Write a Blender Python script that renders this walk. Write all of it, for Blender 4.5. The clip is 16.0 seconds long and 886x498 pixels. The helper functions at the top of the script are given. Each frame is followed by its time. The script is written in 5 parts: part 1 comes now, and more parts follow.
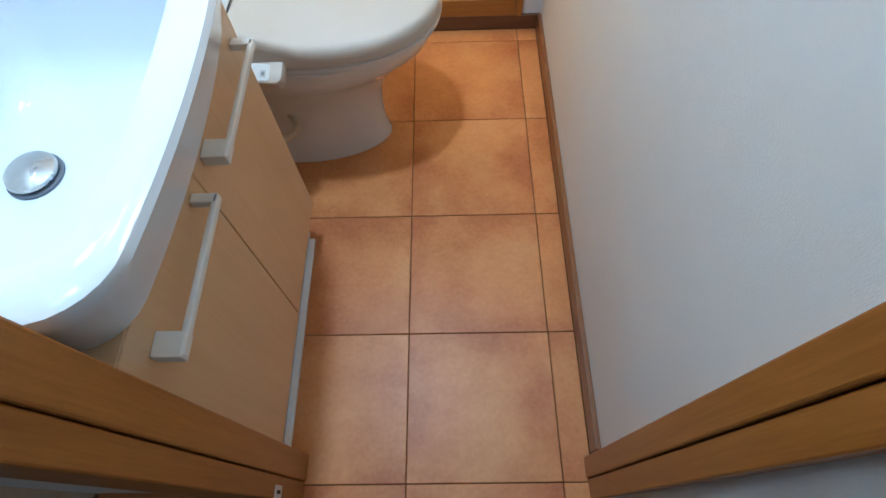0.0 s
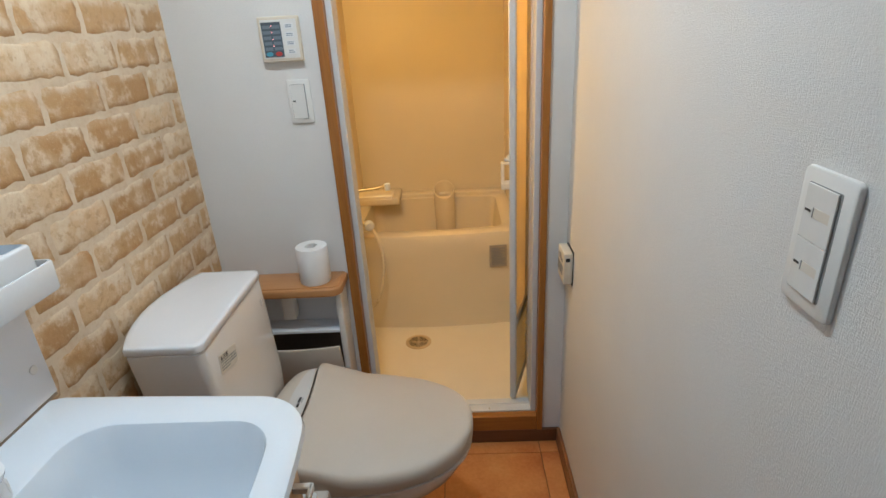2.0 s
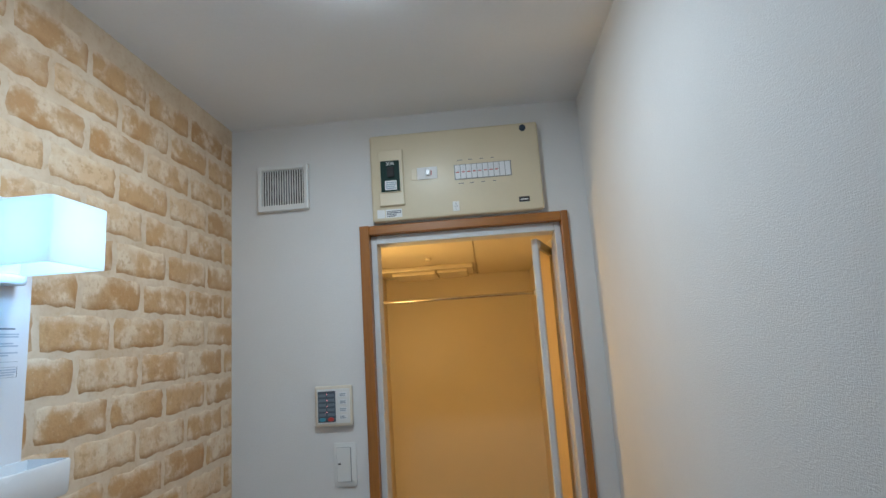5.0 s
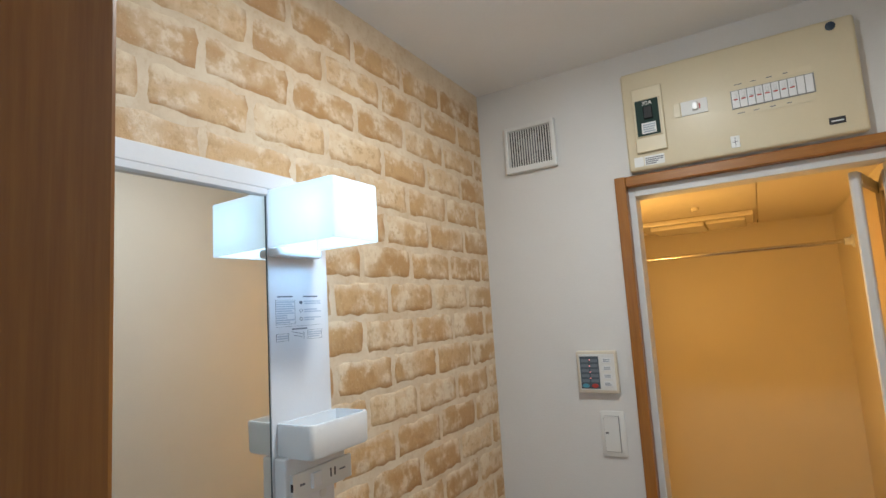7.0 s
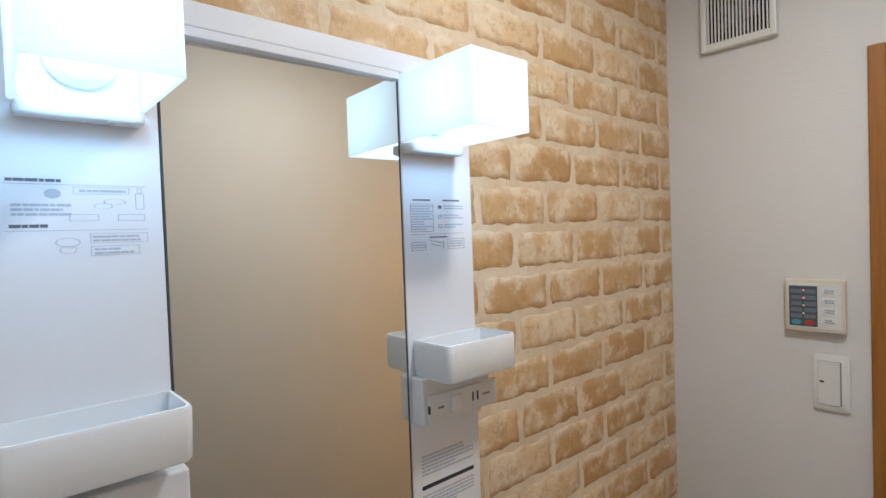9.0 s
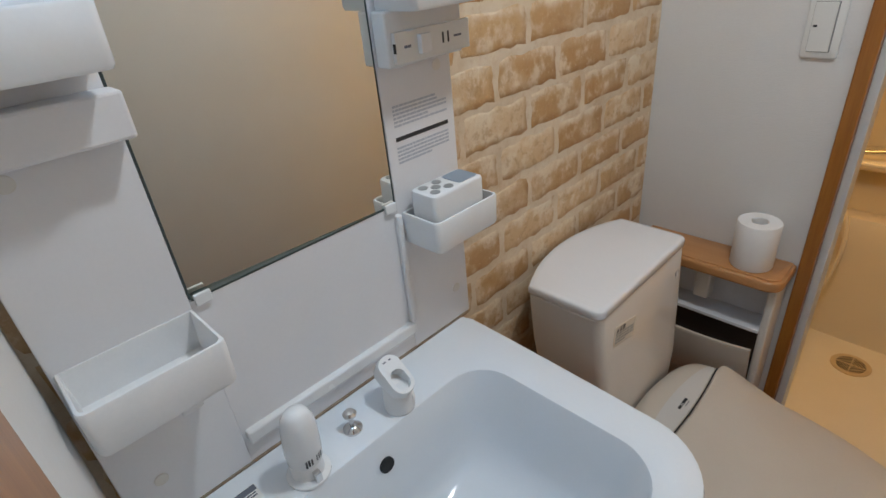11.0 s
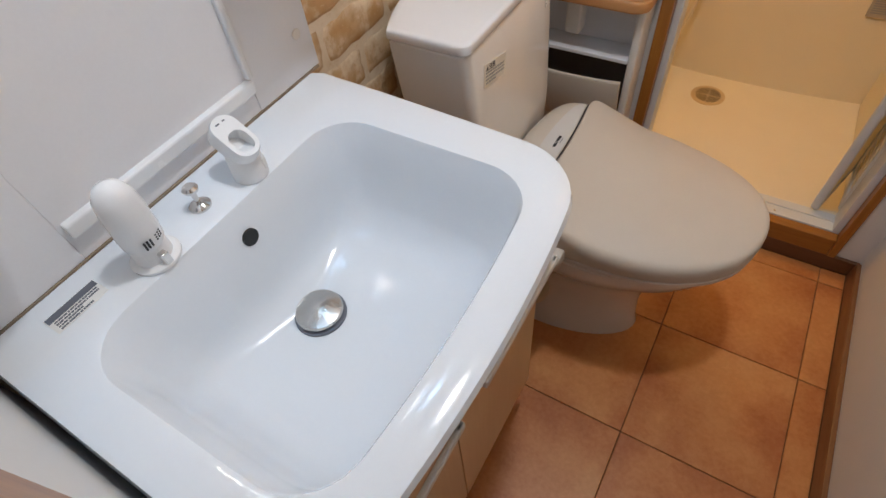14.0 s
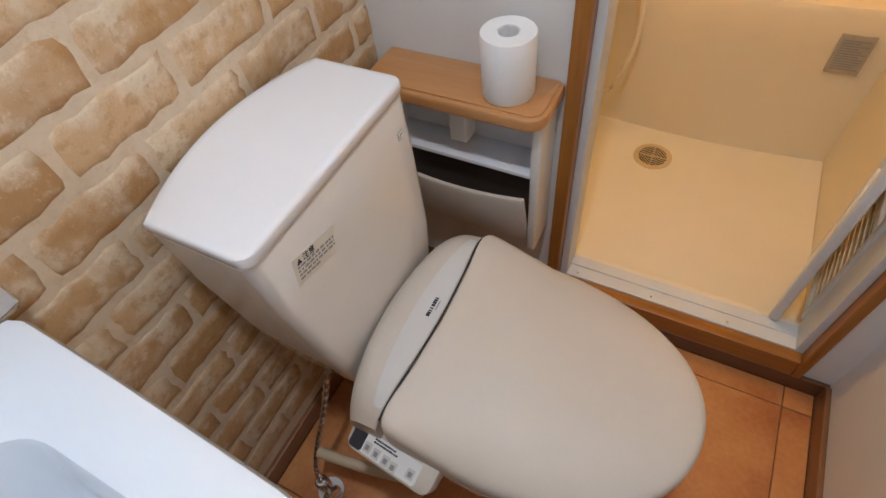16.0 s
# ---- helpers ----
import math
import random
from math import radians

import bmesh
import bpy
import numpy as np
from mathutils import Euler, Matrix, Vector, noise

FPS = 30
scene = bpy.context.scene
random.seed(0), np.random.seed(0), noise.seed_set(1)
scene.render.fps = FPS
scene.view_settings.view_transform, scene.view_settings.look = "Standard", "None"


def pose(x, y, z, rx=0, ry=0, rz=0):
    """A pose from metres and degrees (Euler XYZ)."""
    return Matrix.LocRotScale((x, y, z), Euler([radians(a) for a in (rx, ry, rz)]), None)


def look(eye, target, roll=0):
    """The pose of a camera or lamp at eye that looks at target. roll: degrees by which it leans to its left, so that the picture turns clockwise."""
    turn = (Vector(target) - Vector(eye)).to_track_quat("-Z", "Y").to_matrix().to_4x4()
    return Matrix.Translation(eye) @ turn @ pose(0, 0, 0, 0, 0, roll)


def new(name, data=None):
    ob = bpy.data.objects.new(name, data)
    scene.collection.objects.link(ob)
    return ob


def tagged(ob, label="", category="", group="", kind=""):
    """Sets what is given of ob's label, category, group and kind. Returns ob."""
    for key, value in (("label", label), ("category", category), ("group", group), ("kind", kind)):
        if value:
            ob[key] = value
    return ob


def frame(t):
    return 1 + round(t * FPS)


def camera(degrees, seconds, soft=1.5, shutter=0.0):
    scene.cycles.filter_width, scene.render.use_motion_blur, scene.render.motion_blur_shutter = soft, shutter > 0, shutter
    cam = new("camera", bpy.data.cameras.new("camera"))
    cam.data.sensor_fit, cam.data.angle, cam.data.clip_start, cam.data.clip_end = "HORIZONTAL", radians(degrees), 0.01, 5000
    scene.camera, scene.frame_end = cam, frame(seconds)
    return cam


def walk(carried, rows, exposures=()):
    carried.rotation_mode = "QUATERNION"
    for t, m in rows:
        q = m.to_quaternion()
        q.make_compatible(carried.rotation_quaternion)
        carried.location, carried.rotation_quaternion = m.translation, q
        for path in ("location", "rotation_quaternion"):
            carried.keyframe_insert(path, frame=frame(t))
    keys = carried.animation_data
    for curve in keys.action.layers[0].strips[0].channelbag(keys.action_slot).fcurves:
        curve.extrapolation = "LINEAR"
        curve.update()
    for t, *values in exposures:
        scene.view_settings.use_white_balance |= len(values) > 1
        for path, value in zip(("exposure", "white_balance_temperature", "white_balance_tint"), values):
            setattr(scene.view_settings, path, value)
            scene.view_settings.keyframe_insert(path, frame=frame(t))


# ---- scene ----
cam = camera(80.0, 16.0)
PATH = [
    (0, (0.126, 0.287, 1.254), (0.088, 1.207, -0.521), -3.2),
    (0.5, (0.122, 0.284, 1.304), (0.065, 1.475, -0.303), -3.4),
    (1, (0.110, 0.280, 1.366), (0.046, 1.742, 0.002), -2.5),
    (1.5, (0.103, 0.275, 1.414), (0.041, 1.949, 0.321), -2.1),
    (2, (0.103, 0.257, 1.426), (0.033, 2.097, 0.645), -3.3),
    (2.5, (0.096, 0.237, 1.462), (0.025, 2.169, 0.952), -3.8),
    (3, (0.109, 0.237, 1.51), (0.021, 2.213, 1.216), -3.6),
    (3.5, (0.113, 0.225, 1.529), (0.013, 2.222, 1.487), -3.7),
    (4, (0.119, 0.213, 1.552), (0.015, 2.201, 1.745), -3.7),
    (6.5, (0.057, 0.239, 1.612), (-0.526, 2.113, 1.995), -4.6),
    (7, (0.051, 0.292, 1.607), (-0.961, 2.002, 1.838), -3.6),
    (7.5, (0.025, 0.35, 1.607), (-1.257, 1.877, 1.762), -3.5),
    (8, (-0.009, 0.389, 1.616), (-1.427, 1.796, 1.743), -3.4),
    (10.3, (-0.049, 0.443, 1.499), (-1.488, 1.712, 0.935), -4.9),
    (10.5, (-0.055, 0.442, 1.479), (-1.451, 1.699, 0.792), -5.3),
    (11, (-0.066, 0.45, 1.448), (-1.35, 1.627, 0.467), -5.8),
    (11.5, (-0.067, 0.452, 1.414), (-1.253, 1.549, 0.235), -6.5),
    (12, (-0.068, 0.45, 1.382), (-1.169, 1.476, 0.065), -7.2),
    (12.5, (-0.063, 0.45, 1.357), (-1.085, 1.417, -0.064), -7.9),
    (13, (-0.069, 0.451, 1.332), (-0.994, 1.367, -0.187), -8.1),
    (13.5, (-0.067, 0.453, 1.32), (-0.934, 1.362, -0.236), -9.0),
    (14, (-0.041, 0.484, 1.322), (-0.779, 1.49, -0.241), -7.4),
    (14.5, (-0.032, 0.532, 1.323), (-0.608, 1.675, -0.214), -4.8),
    (15, (-0.048, 0.671, 1.319), (-0.62, 1.821, -0.214), -5.1),
    (15.5, (-0.05, 0.895, 1.311), (-0.7, 1.975, -0.241), -7.1),
    (16, (-0.049, 0.991, 1.301), (-0.731, 2.005, -0.282), -8.9),
]
EXPOSURES = [(0.0, 0.65, 4500, -4), (0.5, 0.40, 4550, -3), (1.0, 0.12, 5050, -1), (2.0, -0.20, 5250, 1), (3.0, -0.66, 4950, 1), (4.0, -0.98, 4950, 0), (6.5, -1.02, 4950, 2), (7.0, -0.78, 5700, 4), (8.0, -0.78, 5850, 8), (10.5, -0.68, 5800, 6), (11.5, -0.58, 5300, 5), (12.5, -0.29, 5650, 8), (13.5, -0.17, 5800, 10), (14.5, -0.22, 5800, 10), (15.5, -0.12, 5700, 10), (16.0, -0.07, 5400, 9)]
walk(cam, [(t, look(eye, target, roll)) for t, eye, target, roll in PATH], EXPOSURES)

# ---------------------------------------------------------------- light
world = bpy.data.worlds.new("world")
scene.world = world
world.use_nodes = True
world.node_tree.nodes["Background"].inputs[0].default_value = (0.6, 0.65, 0.75, 1)
world.node_tree.nodes["Background"].inputs[1].default_value = 0.02


def lamp(name, kind, place, power, colour, size=0.05, turn=(0, 0, 0)):
    data = bpy.data.lights.new(name, kind)
    data.energy, data.color = power, colour
    if kind == "AREA":
        data.shape, data.size = "DISK", size
    else:
        data.shadow_soft_size = size
    ob = new(name, data)
    ob.matrix_world = pose(*place, *turn)
    return ob


DOWN_X, DOWN_Y, CEIL = -0.11, 1.065, 2.29
lamp("downlight_light", "AREA", (DOWN_X, DOWN_Y, CEIL - 0.032), 8.0, (1.0, 0.95, 0.87), 0.12)
# Unseen fill added in the hall to lift the door frame and near wall.
lamp("hall_fill", "AREA", (0.1, -0.55, 2.28), 0.6, (0.97, 0.98, 1.0), 0.35)
lamp("bath_light", "POINT", (-0.39, 2.11, 1.52), 13.6, (1.0, 0.55, 0.148), 0.06)
lamp("vanity_light_a", "POINT", (-0.542, 0.948, 1.778), 1.45, (0.42, 0.71, 1.0), 0.026)
lamp("vanity_light_b", "POINT", (-0.542, 0.511, 1.778), 1.45, (0.42, 0.71, 1.0), 0.026)


# ---------------------------------------------------------------- materials
def nodes_of(name):
    m = bpy.data.materials.new(name)
    m.use_nodes = True
    nt = m.node_tree
    return m, nt, nt.nodes["Principled BSDF"]


def ramp(nt, fac, stops):
    r = nt.nodes.new("ShaderNodeValToRGB")
    while len(r.color_ramp.elements) < len(stops):
        r.color_ramp.elements.new(0.5)
    for e, (p, c) in zip(r.color_ramp.elements, stops):
        e.position, e.color = p, (*c, 1)
    nt.links.new(fac, r.inputs[0])
    return r.outputs[0]


def coords(nt, scale=(1, 1, 1), kind="Object"):
    tc = nt.nodes.new("ShaderNodeTexCoord")
    mp = nt.nodes.new("ShaderNodeMapping")
    mp.inputs["Scale"].default_value = scale
    nt.links.new(tc.outputs[kind], mp.inputs[0])
    return mp.outputs[0]


def noise_tex(nt, vec, scale, detail=4, rough=0.6):
    n = nt.nodes.new("ShaderNodeTexNoise")
    n.inputs["Scale"].default_value, n.inputs["Detail"].default_value, n.inputs["Roughness"].default_value = scale, detail, rough
    nt.links.new(vec, n.inputs["Vector"])
    return n.outputs[0]


def mix_rgb(nt, fac, a, b, mode="MIX"):
    m = nt.nodes.new("ShaderNodeMix")
    m.data_type, m.blend_type = "RGBA", mode
    for socket, v in ((m.inputs[0], fac), (m.inputs[6], a), (m.inputs[7], b)):
        if hasattr(v, "is_linked"):
            nt.links.new(v, socket)
        else:
            socket.default_value = v if isinstance(v, (int, float)) else (*v, 1)
    return m.outputs[2]


def bump(nt, bsdf, height, strength=0.3, dist=0.002):
    b = nt.nodes.new("ShaderNodeBump")
    b.inputs["Strength"].default_value, b.inputs["Distance"].default_value = strength, dist
    nt.links.new(height, b.inputs["Height"])
    nt.links.new(b.outputs[0], bsdf.inputs["Normal"])


def surface(name, a, b, rough=0.5, scale=6.0, fine=120.0, relief=0.1, dist=0.001, metal=0.0, stretch=(1, 1, 1), coat=0.0, kind="Object", spec=0.5):
    """Two colours mixed by a broad noise, with fine relief and an uneven gloss."""
    m, nt, p = nodes_of(name)
    v = coords(nt, stretch, kind)
    broad = noise_tex(nt, v, scale, 5)
    small = noise_tex(nt, v, fine, 3)
    nt.links.new(mix_rgb(nt, 0.25, ramp(nt, broad, ((0.3, a), (0.7, b))), ramp(nt, small, ((0.3, a), (0.7, b)))), p.inputs["Base Color"])
    r = nt.nodes.new("ShaderNodeMapRange")
    r.inputs[3].default_value, r.inputs[4].default_value = max(0.02, rough - 0.06), min(1, rough + 0.06)
    nt.links.new(broad, r.inputs[0])
    nt.links.new(r.outputs[0], p.inputs["Roughness"])
    p.inputs["Metallic"].default_value = metal
    p.inputs["Coat Weight"].default_value = coat
    p.inputs["Specular IOR Level"].default_value = spec
    bump(nt, p, small, relief, dist)
    return m


def wallpaper(name, a, b):
    """White vinyl wallpaper with a woven emboss and a few faint scuffs."""
    m, nt, p = nodes_of(name)
    v = coords(nt)
    broad = noise_tex(nt, v, 2.2, 5)
    weave = noise_tex(nt, coords(nt, (130, 130, 620)), 1.0, 2)
    grain = noise_tex(nt, coords(nt, (620, 620, 150)), 1.0, 2)
    nt.links.new(mix_rgb(nt, 0.3, ramp(nt, broad, ((0.3, a), (0.7, b))), ramp(nt, weave, ((0.3, a), (0.75, b)))), p.inputs["Base Color"])
    p.inputs["Roughness"].default_value = 0.62
    p.inputs["Specular IOR Level"].default_value = 0.3
    add = nt.nodes.new("ShaderNodeMath")
    nt.links.new(weave, add.inputs[0])
    nt.links.new(grain, add.inputs[1])
    bump(nt, p, add.outputs[0], 0.55, 0.0010)
    return m


def wood(name, dark, light, axis="z", rough=0.38, scale=1.0):
    """Grain that runs along one axis."""
    m, nt, p = nodes_of(name)
    s = {"x": (2.2, 46, 46), "y": (46, 2.2, 46), "z": (46, 46, 2.2)}[axis]
    v = coords(nt, tuple(q * scale for q in s))
    g = noise_tex(nt, v, 1.0, 6, 0.65)
    fine = noise_tex(nt, coords(nt, tuple(q * 7 * scale for q in s)), 1.0, 3)
    nt.links.new(mix_rgb(nt, 0.3, ramp(nt, g, ((0.25, dark), (0.75, light))), ramp(nt, fine, ((0.3, dark), (0.7, light)))), p.inputs["Base Color"])
    p.inputs["Roughness"].default_value = rough
    p.inputs["Coat Weight"].default_value = 0.15
    p.inputs["Coat Roughness"].default_value = 0.25
    bump(nt, p, fine, 0.12, 0.0006)
    return m


def tile_mat():
    """Terracotta floor tile: orange, clouded towards red-brown at its edges, each a little different."""
    m, nt, p = nodes_of("terracotta_tile")
    v = coords(nt)
    info = nt.nodes.new("ShaderNodeObjectInfo")
    off = nt.nodes.new("ShaderNodeVectorMath")
    off.operation = "SCALE"
    off.inputs[0].default_value = (13, 7, 5)
    nt.links.new(info.outputs["Random"], off.inputs["Scale"])
    add = nt.nodes.new("ShaderNodeVectorMath")
    nt.links.new(v, add.inputs[0])
    nt.links.new(off.outputs[0], add.inputs[1])
    cloud = noise_tex(nt, add.outputs[0], 4.6, 7, 0.62)
    speck = noise_tex(nt, add.outputs[0], 90, 3)
    base = ramp(nt, cloud, ((0.30, (0.40, 0.122, 0.028)), (0.44, (0.53, 0.20, 0.052)), (0.58, (0.61, 0.265, 0.078)), (0.75, (0.66, 0.335, 0.12))))
    # kiln flashing round the edge of the glaze
    sep = nt.nodes.new("ShaderNodeSeparateXYZ")
    nt.links.new(coords(nt, (1, 1, 1)), sep.inputs[0])
    edge = None
    for axis in (0, 1):
        ab = nt.nodes.new("ShaderNodeMath")
        ab.operation = "ABSOLUTE"
        nt.links.new(sep.outputs[axis], ab.inputs[0])
        if edge is None:
            edge = ab.outputs[0]
        else:
            mx = nt.nodes.new("ShaderNodeMath")
            mx.operation = "MAXIMUM"
            nt.links.new(edge, mx.inputs[0])
            nt.links.new(ab.outputs[0], mx.inputs[1])
            edge = mx.outputs[0]
    rg = nt.nodes.new("ShaderNodeMapRange")
    rg.inputs[1].default_value, rg.inputs[2].default_value = 0.10, 0.18
    nt.links.new(edge, rg.inputs[0])
    ml = nt.nodes.new("ShaderNodeMath")
    ml.operation = "MULTIPLY"
    nt.links.new(rg.outputs[0], ml.inputs[0])
    nt.links.new(ramp(nt, cloud, ((0.35, (1, 1, 1)), (0.6, (0.1, 0.1, 0.1)))), ml.inputs[1])
    col = mix_rgb(nt, ml.outputs[0], base, (0.38, 0.112, 0.027))
    nt.links.new(mix_rgb(nt, 0.15, col, ramp(nt, speck, ((0.35, (0.30, 0.10, 0.03)), (0.65, (0.62, 0.33, 0.14))))), p.inputs["Base Color"])
    p.inputs["Roughness"].default_value = 0.42
    bump(nt, p, noise_tex(nt, add.outputs[0], 35, 3), 0.12, 0.002)
    return m


def brick_mat(name):
    """Printed brick, each shifted in tone: rubbed cream patches, and printed shading put into the colour: pale upper
    edge, dark ochre lower edge and end.
    """
    m, nt, p = nodes_of(name)
    v = coords(nt, kind="Object")
    info = nt.nodes.new("ShaderNodeObjectInfo")
    off = nt.nodes.new("ShaderNodeVectorMath")
    off.operation = "SCALE"
    off.inputs[0].default_value = (31, 17, 23)
    nt.links.new(info.outputs["Random"], off.inputs["Scale"])
    add = nt.nodes.new("ShaderNodeVectorMath")
    nt.links.new(v, add.inputs[0])
    nt.links.new(off.outputs[0], add.inputs[1])
    vec = add.outputs[0]
    sep = nt.nodes.new("ShaderNodeSeparateXYZ")
    nt.links.new(v, sep.inputs[0])

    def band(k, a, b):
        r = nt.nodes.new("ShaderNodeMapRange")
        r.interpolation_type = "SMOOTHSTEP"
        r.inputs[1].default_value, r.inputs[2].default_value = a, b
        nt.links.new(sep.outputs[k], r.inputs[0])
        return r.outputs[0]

    def op(kind, a, b):
        n = nt.nodes.new("ShaderNodeMath")
        n.operation = kind
        for sock, q in zip(n.inputs, (a, b)):
            if hasattr(q, "is_linked"):
                nt.links.new(q, sock)
            else:
                sock.default_value = q
        return n.outputs[0]

    def grey(fac, a, b, top=1.0, low=0.0):
        return ramp(nt, fac, ((a, (low,) * 3), (b, (top,) * 3)))

    broad = noise_tex(nt, vec, 9, 3, 0.55)
    patch = noise_tex(nt, vec, 18, 7, 0.66)
    blot = noise_tex(nt, vec, 52, 5, 0.66)
    fine = noise_tex(nt, vec, 150, 5, 0.7)
    tone = ramp(nt, info.outputs["Random"], ((0.0, (0.49, 0.285, 0.115)), (0.35, (0.56, 0.345, 0.155)), (0.7, (0.62, 0.405, 0.20)), (1.0, (0.70, 0.51, 0.30))))
    col = mix_rgb(nt, grey(broad, 0.46, 0.66, 0.7), tone, (0.76, 0.62, 0.43))
    col = mix_rgb(nt, op("MULTIPLY", grey(patch, 0.50, 0.60, 0.65), grey(broad, 0.36, 0.52, 1.0, 0.25)), col, (0.80, 0.68, 0.50))
    col = mix_rgb(nt, grey(blot, 0.52, 0.62, 0.5), col, (0.47, 0.275, 0.115))
    top = op("MULTIPLY", band(2, 0.012, 0.031), grey(patch, 0.40, 0.54, 0.8, 0.15))
    col = mix_rgb(nt, top, col, (0.79, 0.665, 0.485))
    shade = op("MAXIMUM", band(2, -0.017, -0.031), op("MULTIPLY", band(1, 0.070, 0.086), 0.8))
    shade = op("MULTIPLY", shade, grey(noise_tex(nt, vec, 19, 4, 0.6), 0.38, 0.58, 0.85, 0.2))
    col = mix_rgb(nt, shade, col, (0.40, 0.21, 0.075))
    col = mix_rgb(nt, grey(fine, 0.58, 0.74, 0.45), col, (0.45, 0.26, 0.11))
    col = mix_rgb(nt, ramp(nt, fine, ((0.26, (0.5,) * 3), (0.40, (0, 0, 0)))), col, (0.86, 0.77, 0.61))
    nt.links.new(col, p.inputs["Base Color"])
    p.inputs["Roughness"].default_value = 0.5
    p.inputs["Specular IOR Level"].default_value = 0.4
    bump(nt, p, op("ADD", patch, op("MULTIPLY", blot, 0.6)), 0.8, 0.004)
    return m


def mortar_mat():
    m, nt, p = nodes_of("printed_mortar")
    v = coords(nt)
    cloud = noise_tex(nt, v, 13, 6, 0.66)
    fine = noise_tex(nt, v, 80, 6, 0.7)
    col = ramp(nt, cloud, ((0.32, (0.63, 0.49, 0.325)), (0.5, (0.71, 0.58, 0.415)), (0.68, (0.76, 0.645, 0.485))))
    col = mix_rgb(nt, ramp(nt, fine, ((0.52, (0, 0, 0)), (0.72, (0.55, 0.55, 0.55)))), col, (0.56, 0.38, 0.19))
    nt.links.new(col, p.inputs["Base Color"])
    p.inputs["Roughness"].default_value = 0.62
    p.inputs["Specular IOR Level"].default_value = 0.3
    bump(nt, p, fine, 0.4, 0.0013)
    return m


def plain(name, colour, rough=0.5, metal=0.0):
    m, nt, p = nodes_of(name)
    p.inputs["Base Color"].default_value = (*colour, 1)
    p.inputs["Roughness"].default_value = rough
    p.inputs["Metallic"].default_value = metal
    return m


def glow(name, colour, strength):
    m, nt, p = nodes_of(name)
    p.inputs["Base Color"].default_value = (0.8, 0.8, 0.8, 1)
    p.inputs["Emission Color"].default_value = (*colour, 1)
    p.inputs["Emission Strength"].default_value = strength
    return m


def opal(name, colour, strength, through_it=0.6):
    """Opal plastic that lets the lamp inside shine through."""
    m, nt, p = nodes_of(name)
    p.inputs["Base Color"].default_value = (0.85, 0.88, 0.92, 1)
    p.inputs["Roughness"].default_value = 0.3
    p.inputs["Emission Color"].default_value = (*colour, 1)
    p.inputs["Emission Strength"].default_value = strength
    tr = nt.nodes.new("ShaderNodeBsdfTranslucent")
    tr.inputs[0].default_value = (0.56, 0.58, 0.60, 1)
    mx = nt.nodes.new("ShaderNodeMixShader")
    mx.inputs[0].default_value = through_it
    nt.links.new(p.outputs[0], mx.inputs[1])
    nt.links.new(tr.outputs[0], mx.inputs[2])
    nt.links.new(mx.outputs[0], nt.nodes["Material Output"].inputs[0])
    return m


def pane_mat(name, colour):
    """Obscure plastic pane that scatters light through."""
    m, nt, p = nodes_of(name)
    p.inputs["Base Color"].default_value = (*colour, 1)
    p.inputs["Roughness"].default_value = 0.4
    tr = nt.nodes.new("ShaderNodeBsdfTranslucent")
    tr.inputs[0].default_value = (*colour, 1)
    mx = nt.nodes.new("ShaderNodeMixShader")
    mx.inputs[0].default_value = 0.8
    nt.links.new(p.outputs[0], mx.inputs[1])
    nt.links.new(tr.outputs[0], mx.inputs[2])
    nt.links.new(mx.outputs[0], nt.nodes["Material Output"].inputs[0])
    bump(nt, p, noise_tex(nt, coords(nt), 140, 2), 0.4, 0.001)
    return m


WALL = wallpaper("white_wallpaper", (0.70, 0.69, 0.67), (0.77, 0.76, 0.745))
CEILING = wallpaper("ceiling_paper", (0.80, 0.80, 0.80), (0.86, 0.86, 0.86))
MORTAR = mortar_mat()
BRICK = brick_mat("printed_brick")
TILE = tile_mat()
GROUT = surface("dark_grout", (0.10, 0.05, 0.022), (0.17, 0.09, 0.045), 0.9, 20, 300, 0.4)
WOOD_Z = wood("casing_wood_upright", (0.22, 0.076, 0.009), (0.42, 0.178, 0.027), "z")
WOOD_X = wood("casing_wood_across", (0.22, 0.076, 0.009), (0.42, 0.178, 0.027), "x")
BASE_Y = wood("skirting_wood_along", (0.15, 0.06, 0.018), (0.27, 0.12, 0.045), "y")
# Skirting tones scaled to about 0.6 for the north run.
BASE_X = wood("skirting_wood_across_dark", (0.09, 0.035, 0.012), (0.16, 0.07, 0.028), "x")
SHELF_WOOD = wood("shelf_wood", (0.42, 0.19, 0.06), (0.56, 0.29, 0.11), "x", 0.32)
MAPLE = wood("maple_laminate", (0.56, 0.36, 0.18), (0.66, 0.46, 0.26), "z", 0.35, 0.7)
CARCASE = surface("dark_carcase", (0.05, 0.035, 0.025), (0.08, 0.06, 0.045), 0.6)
CERAMIC = surface("white_basin_ceramic", (0.74, 0.78, 0.83), (0.78, 0.82, 0.86), 0.10, 3, 200, 0.01, 0.0003)
TOILET = surface("ivory_ceramic", (0.70, 0.67, 0.63), (0.75, 0.72, 0.68), 0.14, 3, 200, 0.02, 0.0004, coat=0.5)
LID_TOP = surface("white_tank_ceramic", (0.77, 0.77, 0.78), (0.82, 0.82, 0.83), 0.14, 3, 200, 0.02, 0.0004, coat=0.5)
SEAT = surface("ivory_seat_plastic", (0.56, 0.50, 0.42), (0.61, 0.55, 0.47), 0.48, 4, 260, 0.05, 0.0004)
SILVER = surface("silver_plastic", (0.58, 0.56, 0.53), (0.63, 0.61, 0.58), 0.40, 5, 300, 0.05, 0.0003)
PANEL = surface("white_unit_panel", (0.74, 0.74, 0.76), (0.80, 0.80, 0.82), 0.4, 3, 220, 0.05, 0.0004)
